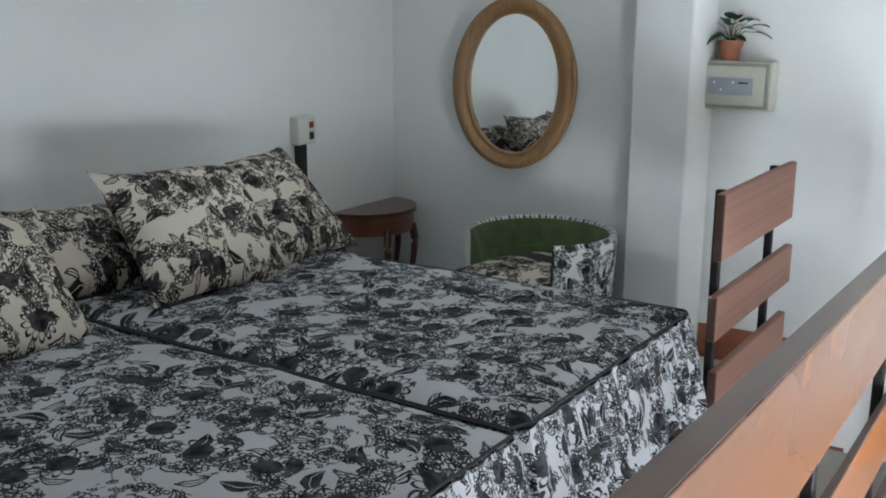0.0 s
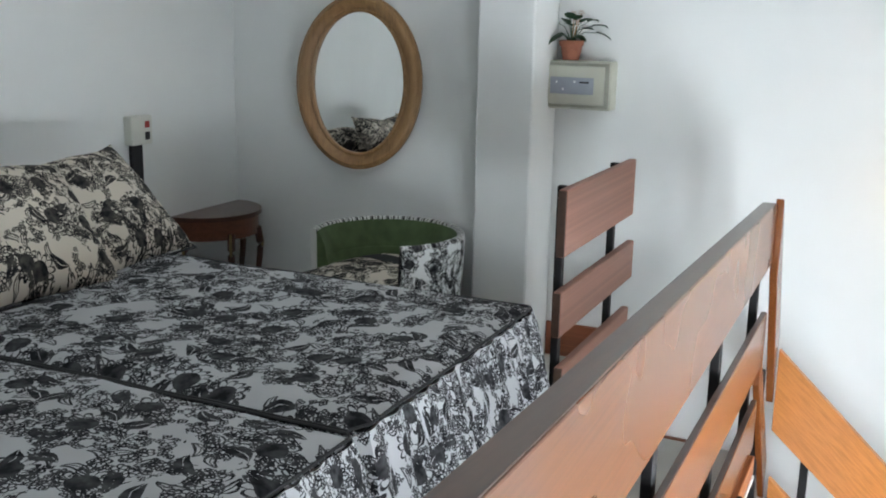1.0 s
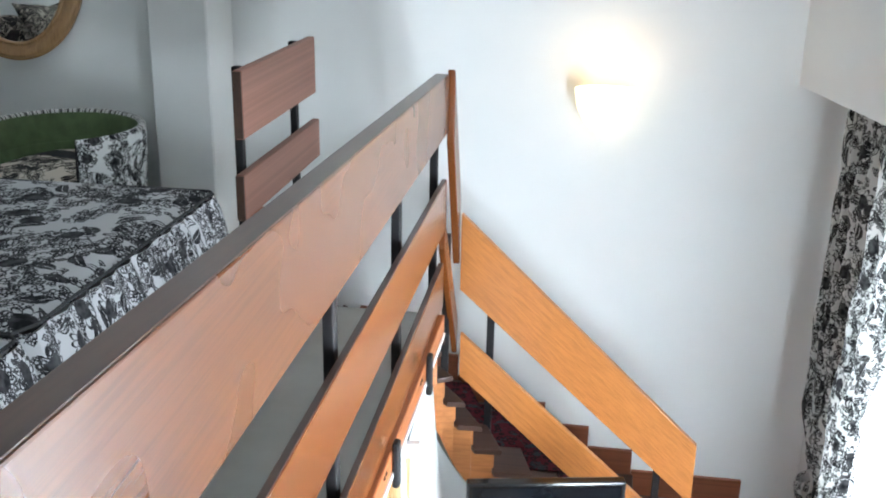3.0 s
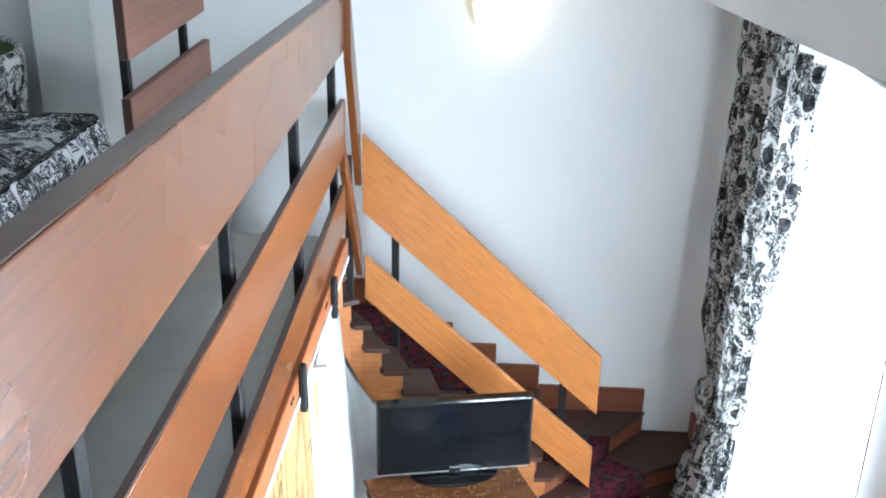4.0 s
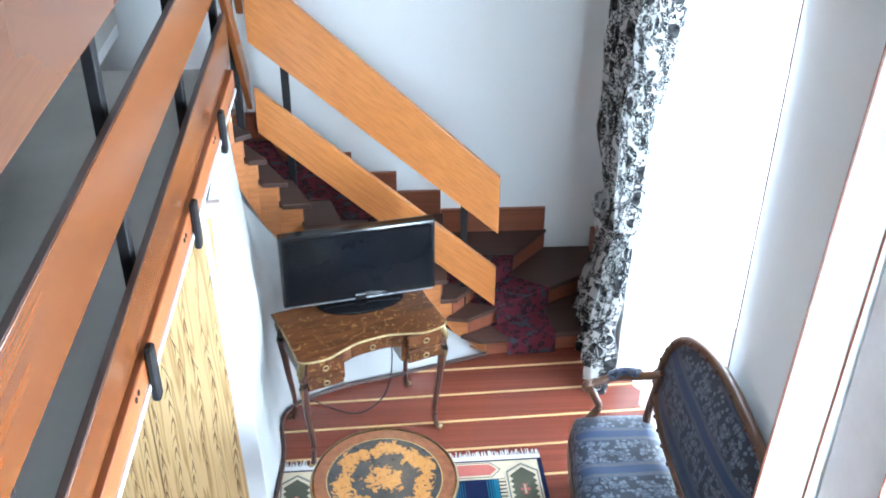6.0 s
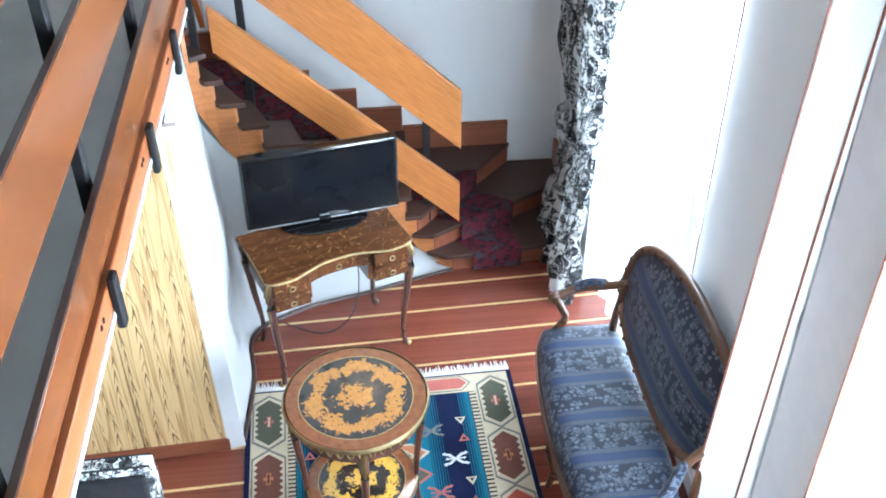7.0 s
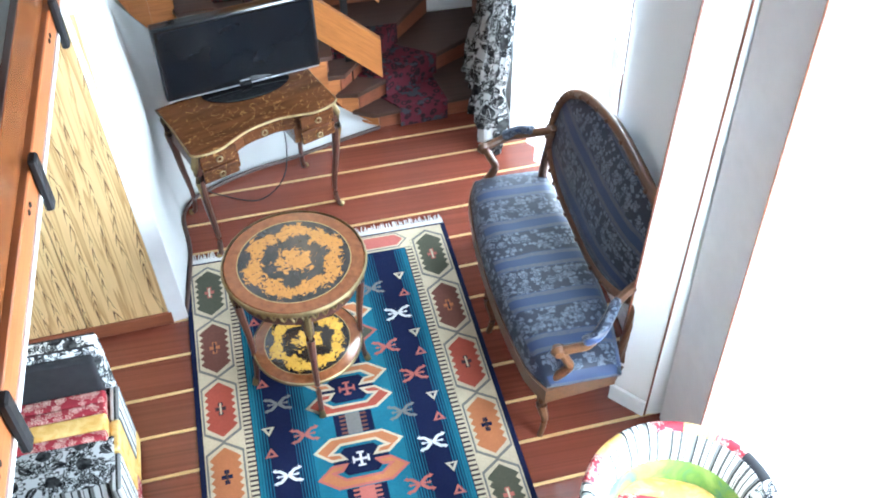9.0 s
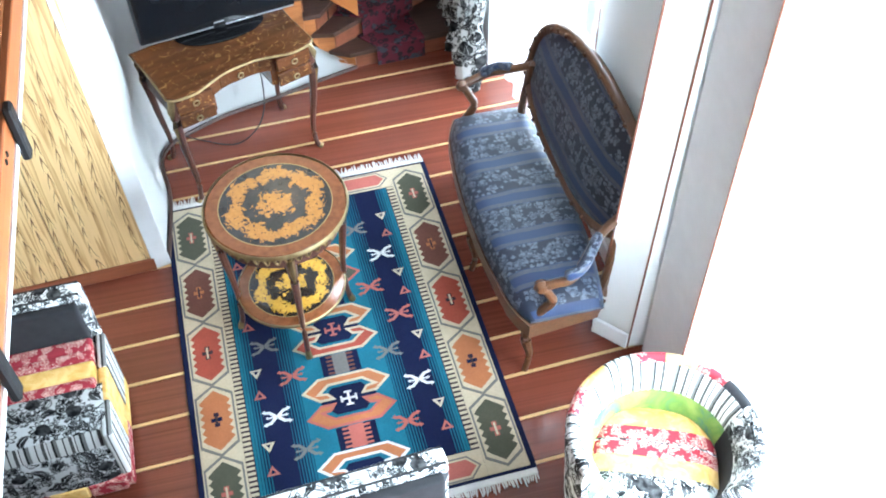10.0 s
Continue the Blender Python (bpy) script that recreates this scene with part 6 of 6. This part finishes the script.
def slipper_chair(m, label):
    """Low and armless; faces -y, the back is towards +y."""
    c = thing("slipper_chair", label, "chair", m, "patchwork slipper chairs")
    w = 0.34

    def pad(name, lo, hi, mat, label="", bevel=0.016):
        part(name, box(lo, hi, bevel, seg=3), mat, c, label, smooth=True, uv=True)

    pad("backrest", (-w, 0.19, 0.10), (w, 0.275, 0.64), patch_white, "flowered backrest", 0.03)
    pad("back_panel", (-w + 0.025, 0.155, 0.40), (w - 0.025, 0.193, 0.615), patch_black, "charcoal velvet back panel", 0.014)
    pad("seat_patch", (-w + 0.02, 0.095, 0.30), (w - 0.02, 0.158, 0.442), patch_red, "red damask strip")
    pad("seat_patch", (-w + 0.02, 0.045, 0.30), (w - 0.02, 0.094, 0.446), patch_red, "red damask strip", 0.010)
    pad("seat_patch", (-w + 0.015, -0.03, 0.30), (w - 0.015, 0.044, 0.448), patch_yellow, "yellow brocade strip")
    pad("seat_patch", (-w + 0.015, -0.075, 0.30), (w - 0.015, -0.031, 0.446), patch_red, "narrow red damask strip", 0.010)
    roll = smooth_line([(0, -0.076, 0.445), (0, -0.15, 0.445), (0, -0.215, 0.425), (0, -0.258, 0.375), (0, -0.278, 0.30), (0, -0.285, 0.21), (0, -0.280, 0.12)], 4)
    for name, i0, i1, mat, text in (("seat_patch", 0, 10, patch_white, "flowered seat patch"), ("front_panel", 10, 14, patch_stripe, "striped front band"), ("front_panel", 14, 24, patch_white, "flowered front panel")):
        bm = bmesh.new()
        layer = bm.loops.layers.uv.verify()
        cols = []
        for j in range(25):
            u = -1 + j / 12
            x = u * (w + 0.004)
            tuck = 0.03 * abs(u) ** 9
            cols.append([(bm.verts.new((x, q.y + tuck, q.z - tuck * (q.z > 0.3) + 0.004 * noise.noise(Vector((x * 6, i * 0.4, w))))), (x, i * 0.021)) for i, q in enumerate(roll)][i0:i1 + 1])
        for a, b in zip(cols, cols[1:]):
            for k in range(i1 - i0):
                quad = (a[k], a[k + 1], b[k + 1], b[k])
                f = bm.faces.new([v for v, _ in quad])
                for loop, (_, place) in zip(f.loops, quad):
                    loop[layer].uv = place
        bmesh.ops.solidify(bm, geom=bm.faces[:], thickness=-0.02)
        part(name, bm, mat, c, text, smooth=True)
    for i, (x0, x1) in enumerate(((-w, -0.20), (-0.20, 0.06), (0.06, 0.20), (0.20, w))):
        pad("hem_patch", (x0 + 0.001, -0.285, 0.045), (x1 - 0.001, -0.24, 0.125), patch_red if i % 2 else patch_yellow, "", 0.012)
    for sx in (-1, 1):
        x = sorted((sx * (w - 0.012), sx * (w + 0.024)))
        for y0, y1, z0, z1, mat in ((-0.265, -0.11, 0.12, 0.40, patch_stripe), (-0.108, 0.03, 0.12, 0.41, patch_yellow), (0.032, 0.188, 0.12, 0.41, patch_stripe), (-0.27, -0.02, 0.045, 0.118, patch_red), (-0.018, 0.188, 0.045, 0.118, patch_yellow)):
            pad("side_patch", (x[0], y0, z0), (x[1], y1, z1), mat, "", 0.012)
    bm = tube([(-w + 0.01, 0.205, 0.636), (w - 0.01, 0.205, 0.636)], 0.005, 6)
    tube([(-w + 0.01, 0.262, 0.636), (w - 0.01, 0.262, 0.636)], 0.005, 6, bm)
    part("piping", bm, piping_black, c, "black piped seams")
    part("seat_base", box((-w + 0.02, -0.225, 0.06), (w - 0.02, 0.185, 0.295), 0.01), patch_black, c)
    for x in (-0.27, 0.27):
        for y in (-0.20, 0.20):
            part("leg", lathe([(0, 0), (0.014, 0), (0.02, 0.06), (0, 0.06)], 10), dark_wood, c, at=Matrix.Translation((x, y, 0)))


slipper_chair(pose(-1.055, 2.335, 0, 0, 0, 2), "armless patchwork chair beside the pine boarding")
slipper_chair(pose(0.085, 1.335, 0, 0, 0, 4), "armless patchwork chair with its flowered back to the rug")


# ---- floor planks and strips ----
def planks():
    tilt, step = 0.045, 0.203
    for i in range(22):
        y0 = -0.05 + i * step
        x0, x1 = -3.7, 1.5
        f0, f1 = tilt * x0, tilt * x1
        part("plank", prism([(x0, y0 + f0 + 0.016), (x1, y0 + f1 + 0.016), (x1, y0 + f1 + step - 0.002), (x0, y0 + f0 + step - 0.002)], -0.02, 0.0), floor_wood, floor)
        part("inlay_strip", prism([(x0, y0 + f0), (x1, y0 + f1), (x1, y0 + f1 + 0.014), (x0, y0 + f0 + 0.014)], -0.02, 0.0005), strip_wood, floor, "pale wooden inlay strip" if i == 0 else "")


planks()
